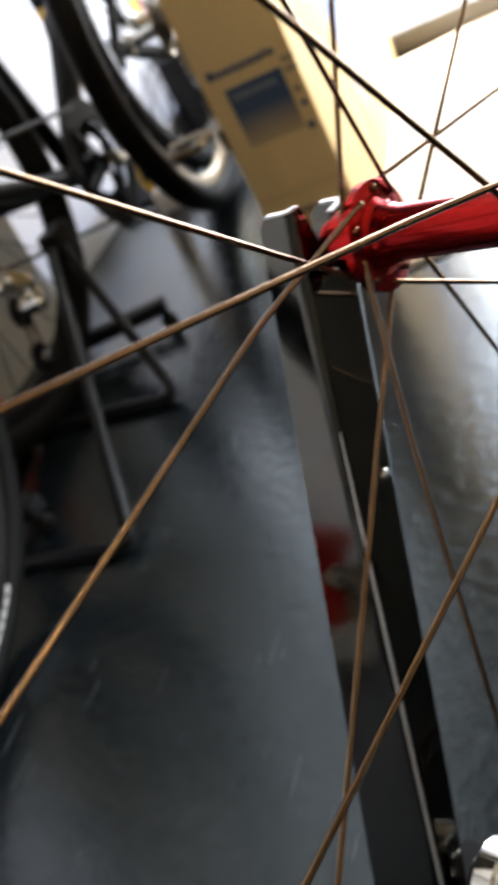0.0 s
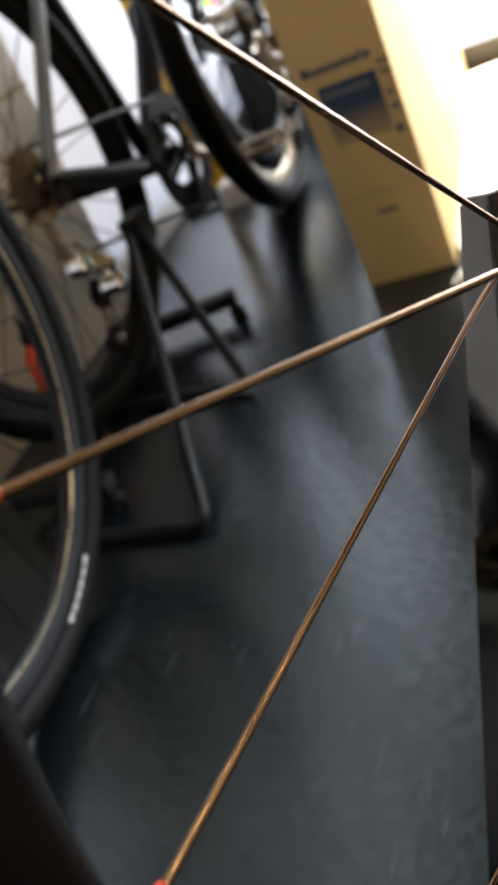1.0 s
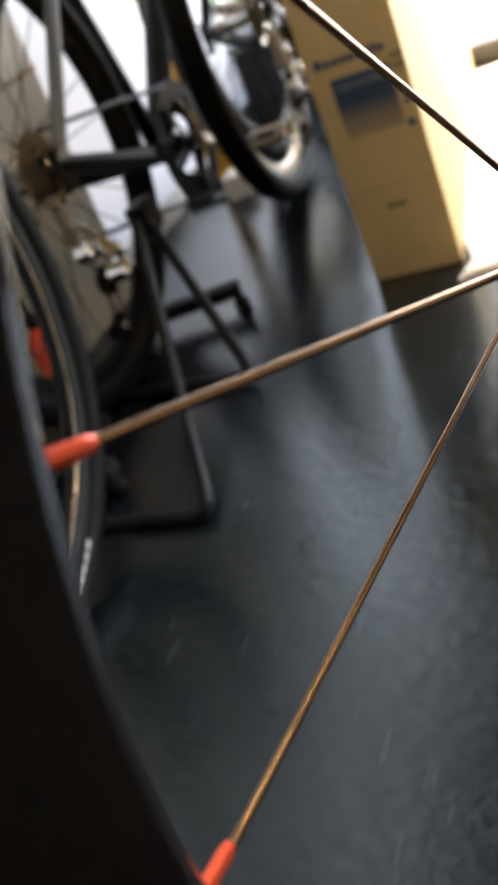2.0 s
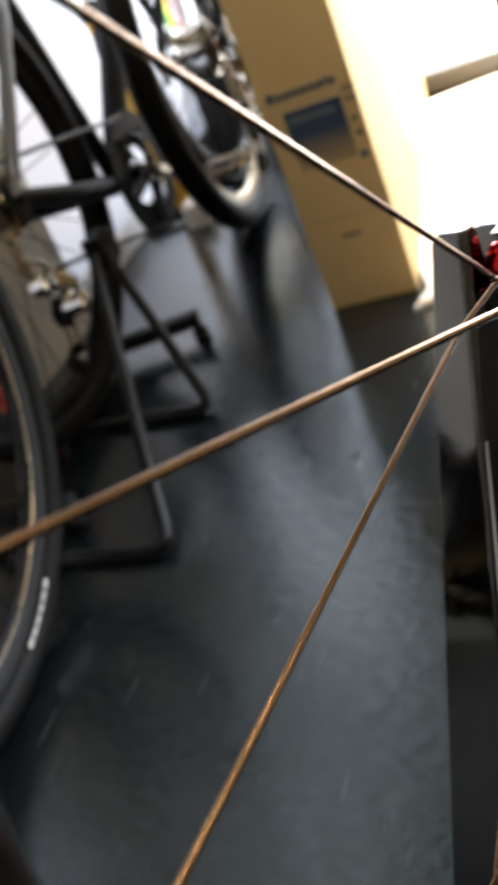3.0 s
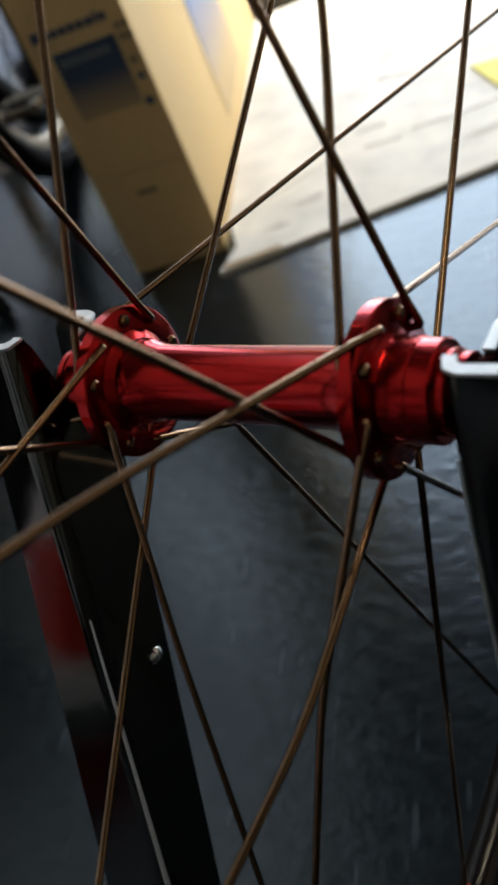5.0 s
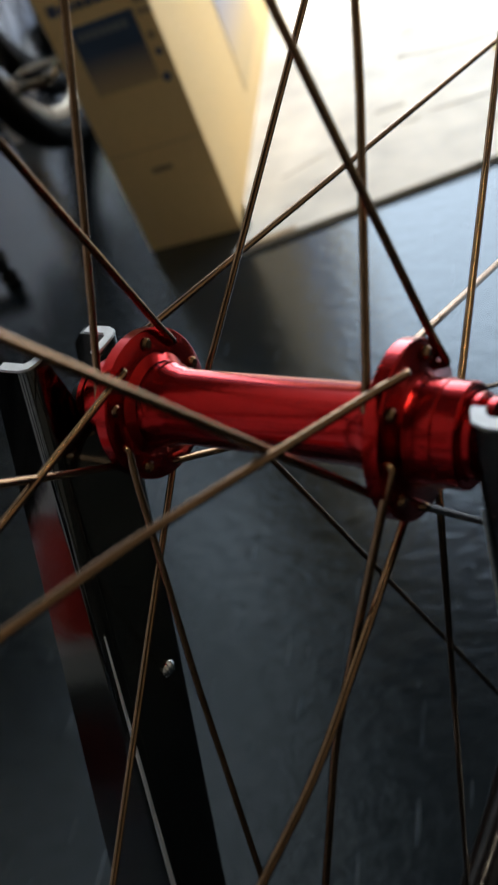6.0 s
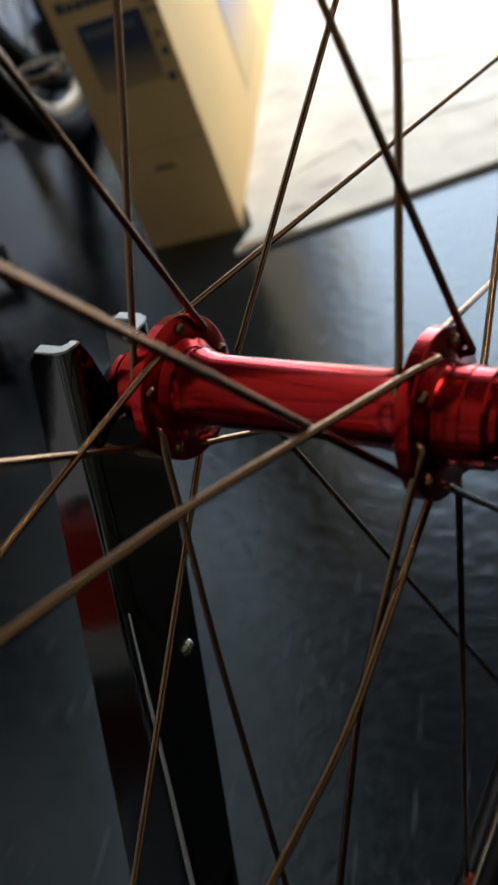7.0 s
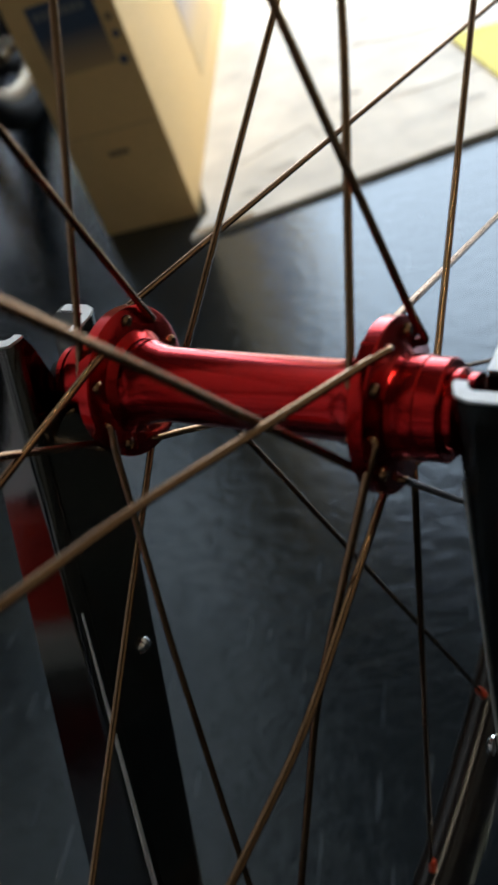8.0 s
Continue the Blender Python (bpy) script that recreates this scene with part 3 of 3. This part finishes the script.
def bike_wheel(parent, name, x, r, teeth, rim_m, fat):
    ax = new(name)
    ax.empty_display_size = 0.02
    ax.parent = parent
    ax.matrix_local = pose(x, 0, r)
    part("tyre", lathe(tyre_profile(r, fat), 96, "y", closed=True), M_TYRE, ax, "black rubber tyre")
    q = r - 2 * fat + 0.004
    rp = [(0.009, q), (0.0115, q - 0.004), (0.009, q - 0.020), (0.003, q - 0.026), (-0.003, q - 0.026), (-0.009, q - 0.020), (-0.0115, q - 0.004), (-0.009, q)]
    part("rim", lathe(rp, 96, "y", closed=True), rim_m, ax, "narrow aluminium rim")
    part("hub", lathe([(-0.062, 0.006), (-0.058, 0.012), (-0.040, 0.012), (-0.036, 0.022), (-0.031, 0.022), (-0.026, 0.013), (0.026, 0.013), (0.031, 0.022), (0.036, 0.022), (0.040, 0.012), (0.062, 0.010)], 28, "y"), M_SILVER, ax, "silver alloy hub")
    bm = bmesh.new()
    for k in range(28):
        a = 2 * math.pi * k / 28
        side = 1 if k % 2 else -1
        b = a + (0.55 if k % 4 < 2 else -0.55)
        tube([(0.020 * math.cos(b), side * 0.033, 0.020 * math.sin(b)), ((r - 2 * fat - 0.018) * math.cos(a), 0, (r - 2 * fat - 0.018) * math.sin(a))], 0.0010, 5, bm, cap=False)
    tagged(part("spokes", bm, M_BIKE, ax, "thin black spokes"), kind="stuff")
    if teeth:
        for i, cr in enumerate((0.050, 0.045, 0.040, 0.035, 0.030)):
            bm = gear(cr, 22 - 2 * i, 0.0018)
            bmesh.ops.translate(bm, vec=(0, -0.052 + 0.0 + 0.004 * -i + 0.016, 0), verts=bm.verts)
            part("sprocket", bm, M_BRONZE, ax, "tarnished steel sprocket")
    return ax


def gear(r, teeth, thick, hole=0.0):
    bm = bmesh.new()
    out = []
    for k in range(teeth * 4):
        a = 2 * math.pi * k / (teeth * 4)
        q = r + (0.003 if k % 4 in (1, 2) else -0.001)
        out.append((q * math.cos(a), q * math.sin(a)))
    if not hole:
        return plate(out, thick, "y", bm)
    n = len(out)
    ring = []
    for y in (0, thick):
        ring.append([bm.verts.new((a, y, b)) for a, b in out])
        ring.append([bm.verts.new((hole * math.cos(2 * math.pi * k / n), y, hole * math.sin(2 * math.pi * k / n))) for k in range(n)])
    for i in range(n):
        j = (i + 1) % n
        for p, q in ((0, 1), (3, 2), (2, 0), (1, 3)):
            bm.faces.new((ring[p][i], ring[p][j], ring[q][j], ring[q][i]))
    return bm


def derailleur(parent, x, z):
    """Knuckles, two links, two toothed wheels and a cage, below the hub on the chain's side."""
    body = part("rear_derailleur", lathe([(-0.086, 0.010), (-0.083, 0.016), (-0.066, 0.017), (-0.062, 0.013)], 20, "y", at=(x + 0.012, 0, z - 0.050)), M_BRIGHT, parent, "polished alloy rear derailleur")
    part("hanger", tube(bent([(x + 0.010, -0.064, z + 0.03), (x + 0.008, -0.066, z - 0.03), (x + 0.012, -0.068, z - 0.05)], 0.01), 0.009, 10), M_BRONZE, body, "tarnished hanger bolt")
    for y in (-0.092, -0.072):
        part("link", box(0.056, 0.006, 0.020, 0.004, (0, 0, 0), turn=Matrix.Translation((x + 0.034, y, z - 0.072)) @ Matrix.Rotation(radians(38), 4, "Y")), M_BRIGHT, body, "polished parallelogram link")
    part("lower_knuckle", lathe([(-0.100, 0.009), (-0.097, 0.015), (-0.072, 0.016), (-0.068, 0.010)], 20, "y", at=(x + 0.048, 0, z - 0.100)), M_BRIGHT, body, "polished alloy lower knuckle")
    part("cable_adjuster", tube([(x + 0.030, -0.086, z - 0.040), (x + 0.006, -0.090, z - 0.020), (x - 0.012, -0.088, z - 0.004)], 0.0045, 8), M_SILVER, body, "silver cable adjuster")
    for dx, dz in ((0.046, -0.108), (0.030, -0.172)):
        bm = gear(0.019, 11, 0.006)
        bmesh.ops.translate(bm, vec=(x + dx, -0.060, z + dz), verts=bm.verts)
        wheel = part("jockey_wheel", bm, M_STAND, body, "black toothed jockey wheel")
        part("bearing_cap", lathe([(-0.068, 0.005), (-0.066, 0.008), (-0.060, 0.008)], 14, "y", at=(x + dx, 0, z + dz)), M_BRIGHT, wheel, "bright bearing cap")
    for y, m in ((-0.066, M_SILVER), (-0.052, M_BRONZE)):
        bm = tube([(x + 0.050, y, z - 0.094), (x + 0.046, y, z - 0.120), (x + 0.034, y, z - 0.155), (x + 0.028, y, z - 0.186)], 0.014, 12, flat=0.13, radii=[0.012, 0.016, 0.010, 0.014])
        part("cage", bm, m, body, "oily derailleur cage plate")
    return body


def chainset(parent, x, z, angle, ring_m):
    for i, (r, m) in enumerate(((0.104, ring_m), (0.074, M_STAND))):
        bm = gear(r, int(r * 480), 0.0035, r * 0.68)
        bmesh.ops.translate(bm, vec=(x, -0.056 + i * 0.009, z), verts=bm.verts)
        part("chainring", bm, m, parent, "toothed chainring")
    spider = bmesh.new()
    for k in range(5):
        a = radians(72 * k + angle)
        tube([(x, -0.060, z), (x + 0.082 * math.cos(a), -0.057, z + 0.082 * math.sin(a))], 0.009, 8, spider, flat=0.4)
    part("spider", spider, M_STAND, parent, "black five-arm crank spider")
    for s, y in ((1, -0.075), (-1, 0.075)):
        a = radians(angle) + (0 if s > 0 else math.pi)
        e = (x + 0.170 * math.cos(a), y - s * 0.010, z + 0.170 * math.sin(a))
        bm = tube([(x, y, z), (x + 0.05 * math.cos(a), y, z + 0.05 * math.sin(a)), e], 0.013, 10, flat=0.7, radii=[0.016, 0.013, 0.011])
        crank = part("crank_arm", bm, M_BRONZE, parent, "dull alloy crank arm")
        px, py, pz = e[0], e[1] - s * 0.050, e[2]
        pedal = part("pedal", lathe([(-0.046, 0.006), (-0.042, 0.009), (0.042, 0.009), (0.046, 0.006)], 16, "y", at=(px, py, pz)), M_STAND, crank, "black pedal axle barrel")
        cage = bmesh.new()
        tube(bent([(px - 0.042, py - 0.040, pz), (px - 0.042, py + 0.040, pz), (px + 0.042, py + 0.040, pz), (px + 0.042, py - 0.040, pz), (px - 0.042, py - 0.036, pz)], 0.014, 4), 0.008, 8, cage)
        for k in (-1, 1):
            box(0.074, 0.005, 0.010, 0.001, (px, py + k * 0.022, pz - 0.005), cage)
        mesh = mesh_of("pedal_cage", cage, M_BRONZE)
        cage_ob = new("pedal_cage", mesh)
        cage_ob.parent = crank
        tagged(cage_ob, "tarnished alloy pedal cage")
    part("bottom_bracket", lathe([(-0.050, 0.012), (-0.044, 0.020), (0.044, 0.020), (0.050, 0.012)], 28, "y", at=(x, 0, z)), M_BIKE, parent)


def bicycle(rear, heading, paint, stays, label, r=0.335, crank=-20.0, rim_m=None, base=1.0, fat=0.022, bb_z=0.240):
    t = thing("bicycle", Matrix.Translation(rear) @ pose(0, 0, 0, 0, 0, heading), label, "bicycle", "bicycles parked along the wall")
    rim_m = rim_m or M_BIKE
    bike_wheel(t, "rear_wheel", 0.0, r, True, rim_m, fat)
    bike_wheel(t, "front_wheel", base, r, False, rim_m, fat)
    bb = Vector((0.400, 0, bb_z))
    seat = Vector((0.255, 0, 0.78))
    head_lo, head_hi = Vector((0.865, 0, 0.66)), Vector((0.825, 0, 0.80))
    part("seat_tube", tube([bb, seat], 0.0155, 14), paint, t)
    part("down_tube", tube([bb + Vector((0.01, 0, 0)), bb.lerp(head_lo, 0.5), head_lo], 0.021, 16, radii=[0.024, 0.022, 0.020]), paint, t)
    part("top_tube", tube([seat + Vector((0.01, 0, -0.04)), head_hi], 0.0155, 14), paint, t)
    part("head_tube", tube([head_lo + (head_lo - head_hi) * 0.15, head_hi + (head_hi - head_lo) * 0.15], 0.020, 16), paint, t)
    for s in (-1, 1):
        part("chainstay", tube([bb + Vector((-0.02, s * 0.022, 0)), Vector((0.19, s * 0.052, 0.270)), Vector((0.0, s * 0.064, r))], 0.011, 12, radii=[0.017, 0.016, 0.012]), paint, t)
        part("seatstay", tube([Vector((0.315, s * 0.014, 0.60)), Vector((0.20, s * 0.050, 0.52)), Vector((0.0, s * 0.064, r))], 0.0105, 12), stays, t)
        part("dropout", box(0.034, 0.006, 0.060, 0.002, (0.0, s * 0.066, r - 0.036)), M_STAND, t)
        part("fork_blade", tube(bent([head_lo + Vector((0.012, s * 0.03, -0.02)), Vector((0.93, s * 0.052, 0.50)), Vector((base, s * 0.055, r))], 0.1), 0.011, 12), paint, t)
    part("fork_crown", box(0.040, 0.085, 0.030, 0.010, (head_lo.x + 0.012, 0, head_lo.z - 0.045)), paint, t)
    part("seatpost", tube([seat, seat + Vector((-0.05, 0, 0.16))], 0.0135, 14), M_SILVER, t)
    sx, sz = seat.x - 0.06, seat.z + 0.17
    saddle = bmesh.new()
    tube([(sx - 0.13, 0, sz + 0.012), (sx - 0.06, 0, sz + 0.006), (sx + 0.04, 0, sz), (sx + 0.14, 0, sz - 0.004)], 0.05, 16, saddle, radii=[0.055, 0.068, 0.032, 0.018])
    bmesh.ops.scale(saddle, vec=(1, 1, 0.4), space=Matrix.Translation((0, 0, -sz)), verts=saddle.verts)
    part("saddle", saddle, M_STAND, t, "black padded saddle")
    part("stem", tube([head_hi, head_hi + Vector((-0.015, 0, 0.05)), head_hi + Vector((0.08, 0, 0.075))], 0.014, 12), M_STAND, t)
    part("handlebar", tube(bent([(head_hi.x + 0.10, 0.27, head_hi.z + 0.09), (head_hi.x + 0.08, 0.10, head_hi.z + 0.075), (head_hi.x + 0.08, -0.10, head_hi.z + 0.075), (head_hi.x + 0.10, -0.27, head_hi.z + 0.09)], 0.05), 0.0125, 12), M_STAND, t)
    chainset(t, bb.x, bb.z, crank, M_STAND)
    derailleur(t, -0.064, r - 0.052)
    for dz in (0.0, 1.0):
        bm = tube([(bb.x, -0.055, bb.z + (0.098 if dz else -0.096)), (0.01 if dz else 0.02, -0.052, r + (0.046 if dz else -0.110))], 0.0035, 6)
        part("chain", bm, M_CHAIN, t, "oily bicycle chain")
    cable = bent([(head_hi.x + 0.06, -0.05, head_hi.z + 0.06), (head_hi.x + 0.16, -0.06, head_hi.z - 0.02), (head_hi.x + 0.02, -0.02, head_hi.z - 0.18)], 0.1)
    part("cable", tube(cable, 0.0025, 6), M_STAND, t)
    part("rear_brake", tube(bent([(0.165, -0.03, 0.60), (0.16, -0.05, 0.68), (0.19, 0.0, 0.71), (0.16, 0.05, 0.68), (0.165, 0.03, 0.60)], 0.03), 0.008, 10), M_SILVER, t, "silver brake calliper")
    return t


NB = Vector((0.927, 0.375, 0.0))
DB = Vector((-0.375, 0.927, 0.0))
bike_b = bicycle(Vector((-0.963, 0.352, 0.0)), DIR, M_BIKE, M_BIKEGREY, "black road bicycle with grey seatstays, parked against the wall", crank=-24.0, bb_z=0.222)
bike_c = bicycle(Vector((-1.122, 1.03, 0.0)), 116.0, M_BIKE, M_BIKE, "black bicycle with silver rims parked beyond the tall carton", rim_m=M_BRONZE, crank=200, fat=0.024)
A_C = Vector((-0.613, -0.090, 0.0))
AD = Vector((math.cos(radians(117.4)), math.sin(radians(117.4)), 0.0))
bike_a = bicycle(A_C - AD * 1.0, 117.4, M_BIKE, M_BIKE, "black bicycle with slim lettered tyres parked near the stand", fat=0.018, rim_m=M_STAND)

# lettering on the near tyre's side, unreadable, as plain bars
for k in range(6):
    a = radians(-82 + 2.6 * k)
    h = 0.008 if k in (0, 5) else 0.006
    bm = box(0.0105, 0.0012, h, 0, (0, 0, -h / 2))
    m = Matrix.Translation((1.0 + 0.3055 * math.cos(a), -0.0142, 0.335 + 0.3055 * math.sin(a))) @ Matrix.Rotation(-(a + math.pi / 2), 4, "Y")
    ob = part("letter_bar", bm, M_TXT, bike_a, "white printed bar on the tyre")
    ob.matrix_local = m

# polished edge of the near wheel's rim
part("brake_track", lathe([(-0.0098, 0.2806), (-0.0104, 0.2805), (-0.0103, 0.2790), (-0.0088, 0.2782), (-0.0086, 0.2786), (-0.0095, 0.2794)], 120, "y", closed=True, at=(1.0, 0, 0.335)), M_BRONZE, bike_a, "bright worn edge of the rim")

# ---- floor stand that holds the black bicycle ----
def floor_stand():
    t = thing("bicycle_stand", pose(0, 0, 0), "black bent-tube bicycle floor stand under the parked bicycle", "bicycle stand")
    r = 0.0080
    apex = Vector((-0.963, 0.352, 0)) + NB * 0.06 + DB * 0.15 + Vector((0, 0, 0.20))
    far = Vector((-0.725, 0.379, r))
    near = Vector((-0.587, 0.124, r))
    far_l, near_l = Vector((-0.990, 0.298, r)), Vector((-0.800, 0.056, r))
    part("far_loop", tube(bent([apex, far, far_l], 0.03), r, 12), M_STAND, t, "bent black steel tube")
    part("near_loop", tube(bent([apex + DB * -0.03, near, near_l], 0.03), r, 12), M_STAND, t, "bent black steel tube")
    part("clamp", box(0.06, 0.03, 0.05, 0.006, (0, 0, 0), turn=Matrix.Rotation(radians(DIR), 4, "Z") @ Matrix.Translation((0, 0, 0))), M_STAND, t).matrix_local = Matrix.Translation(apex + Vector((0, 0, -0.03)))
    part("cross_tube", tube([far_l, near_l], r, 12), M_STAND, t)
    return t


floor_stand()


def foot_bar(a, b, label):
    t = thing("stand_foot", pose(0, 0, 0), label, "stand foot", "stand feet")
    a, b = Vector(a), Vector(b)
    d = (b - a).normalized()
    side = d.cross(Vector((0, 0, 1)))
    m = Matrix((d, side, Vector((0, 0, 1)))).transposed().to_4x4()
    part("bar", box((b - a).length, 0.030, 0.022, 0.004, tuple((a + b) / 2), turn=m), M_STAND, t, "black square steel bar")
    part("foot", lathe([(0.0, 0.010), (0.003, 0.013), (0.012, 0.013), (0.016, 0.008), (0.024, 0.006)], 20, "z", at=(b.x - d.x * 0.008, b.y - d.y * 0.008, 0.0)), M_TYRE, t, "round black rubber foot")
    return t


foot_bar((-1.09, 0.445, 0.022), (-0.903, 0.580, 0.022), "black steel stand foot with a round rubber glide")
foot_bar((-0.90, 0.090, 0.022), (-0.757, 0.142, 0.022), "short black steel stand foot under the parked bicycles")


# ---- things against the white wall ----
def wall_point(along, off, z=0.0):
    return WEST + WEST_DIR * along + Vector((WEST_DIR.y, -WEST_DIR.x, 0)) * off + Vector((0, 0, z))


panel = thing("flattened_carton", Matrix.Translation(wall_point(-0.68, 0.045)) @ pose(0, 0, 0, 0, 0, TURN_WEST) @ pose(0, 0, 0, 3.0), "flat tan cardboard panel leaning against the white wall", "cardboard")
part("face", box(0.74, 0.008, 0.80, 0.002, (0, 0, 0)), M_TAN, panel)
part("fold", box(0.74, 0.003, 0.006, 0, (0, -0.0050, 0.42)), M_CARD_EDGE, panel, "pressed fold across the panel")

block = single("wood_block", box(0.075, 0.05, 0.05, 0.004), M_SHEET, Matrix.Translation(wall_point(0.10, 0.16)) @ pose(0, 0, 0, 0, 0, TURN_WEST + 8), "small pale wooden block lying on the floor", "block")


def floor_pump():
    foot = wall_point(0.185, 0.10, 0.014)
    t = thing("floor_pump", Matrix.Translation(foot) @ pose(0, 0, 0, 0, 0, TURN_WEST) @ pose(0, 0, 0, 4, -14, 0), "yellow upright floor pump with a pale hose, against the wall", "pump")
    part("barrel", lathe([(0.02, 0.020), (0.03, 0.022), (0.46, 0.022), (0.465, 0.018)], 28, "z"), M_YELLOW, t, "yellow painted steel barrel")
    part("cap", lathe([(0.455, 0.022), (0.475, 0.022), (0.485, 0.010)], 24, "z"), M_STAND, t, "black barrel cap")
    part("rod", lathe([(0.48, 0.006), (0.56, 0.006)], 14, "z"), M_SILVER, t, "steel plunger rod")
    part("handle", tube([(-0.10, 0, 0.57), (-0.05, 0, 0.575), (0.05, 0, 0.575), (0.10, 0, 0.57)], 0.014, 14), M_STAND, t, "black grip handle")
    part("base", box(0.10, 0.20, 0.02, 0.006, (0, 0, 0.0)), M_STAND, t, "black foot plate")
    loop = [(-0.02, 0, 0.05)]
    for k in range(17):
        a = radians(-60 + k * 24)
        loop.append((-0.055 + 0.042 * math.cos(a), -0.02, 0.40 + 0.055 * math.sin(a)))
    part("hose", tube(loop, 0.006, 10), M_STAND, t, "looped rubber hose")
    return t


floor_pump()


def parts_crate():
    t = thing("parts_crate", Matrix.Translation(wall_point(0.80, 0.13)) @ pose(0, 0, 0, 0, 0, TURN_WEST + 3), "black open plastic crate on the floor against the white wall", "crate")
    part("base", box(0.34, 0.17, 0.012, 0.003), M_CRATE, t)
    for sx, sy, x, y in ((0.34, 0.008, 0, -0.085), (0.34, 0.008, 0, 0.085), (0.008, 0.162, -0.166, 0), (0.008, 0.162, 0.166, 0)):
        part("side", box(sx, sy, 0.195, 0.002, (x, y, 0.0)), M_CRATE, t)
    for y in (-0.091, 0.091):
        part("rim", box(0.354, 0.014, 0.016, 0.004, (0, y, 0.193)), M_BIKEGREY, t, "grey folded crate rim")
    for x in (-0.172, 0.172):
        part("rim", box(0.014, 0.166, 0.016, 0.004, (x, 0, 0.193)), M_BIKEGREY, t, "grey folded crate rim")
    return t


parts_crate()


def oil_bottle():
    t = thing("oil_bottle", Matrix.Translation(wall_point(-0.745, 0.15)), "small orange plastic oil bottle standing on the floor by the wall", "bottle")
    part("body", lathe([(0.0, 0.021), (0.003, 0.024), (0.125, 0.024), (0.142, 0.017), (0.150, 0.010), (0.158, 0.010)], 28, "z"), M_NIPPLE, t, "orange plastic bottle body")
    part("nozzle", lathe([(0.156, 0.011), (0.168, 0.011), (0.172, 0.006), (0.195, 0.003)], 20, "z"), M_STAND, t, "black nozzle cap")
    return t


oil_bottle()

poster = thing("wall_sticker", Matrix.Translation(wall_point(0.815, 0.0, 0.26)) @ pose(0, 0, 0, 0, 0, TURN_WEST), "small sticker with green, yellow and pink stripes on the wall", "sticker")
part("backing", box(0.12, 0.0016, 0.26, 0, (0, -0.0012, 0)), M_TXT, poster, "white paper backing")
for k, m in enumerate((M_GREEN, M_TAG, M_PINK)):
    part("stripe", box(0.026, 0.0012, 0.24, 0, (-0.032 + k * 0.028, -0.0030, 0.010)), m, poster, ("green", "yellow", "pink")[k] + " printed stripe")



# ---- lamp on the ceiling, mirrored in the rim and the hub ----
def tube_lamp(u, w):
    t = thing("ceiling_light", Matrix.Translation(room(u, w, HIGH)) @ pose(0, 0, 0, 0, 0, ROOM + 90), "long warm white fluorescent tube lamp under the ceiling", "ceiling light")
    part("housing", box(1.30, 0.09, 0.05, 0.008, (0, 0, -0.051)), M_WALL, t, "white painted metal housing")
    part("tube", tube([(-0.60, 0, -0.072), (0.60, 0, -0.072)], 0.016, 14), M_GLOW, t, "glowing fluorescent tube")
    for s in (-1, 1):
        part("socket", box(0.02, 0.04, 0.05, 0.003, (s * 0.612, 0, -0.098)), M_WALL, t, "white tube socket")
    return t


tube_lamp(0.64, 0.32)


# ---- added on the floor behind the camera, for the red reflection in the chrome ----
def red_reflection_block():
    t = thing("red_reflection_block", Matrix.Translation((-0.655, -0.675, 0.0)) @ pose(0, 0, 0, 0, 0, TURN_WEST), "red plastic block added by the wall for the red reflection in the chrome", "tool case")
    part("tray", box(0.22, 0.20, 0.040, 0.006), M_TXT, t, "white tray added for the pale spot below the red reflection")
    part("body", box(0.17, 0.12, 0.100, 0.010, (0, 0, 0.040)), M_RED_PLASTIC, t, "red plastic body")
    part("lid", box(0.18, 0.13, 0.030, 0.008, (0, 0, 0.140)), M_RED_PLASTIC, t, "red plastic lid")
    part("handle", tube(bent([(-0.05, 0, 0.167), (-0.05, 0, 0.189), (0.05, 0, 0.189), (0.05, 0, 0.167)], 0.02), 0.008, 10), M_STAND, t, "black folding handle")
    return t


red_reflection_block()
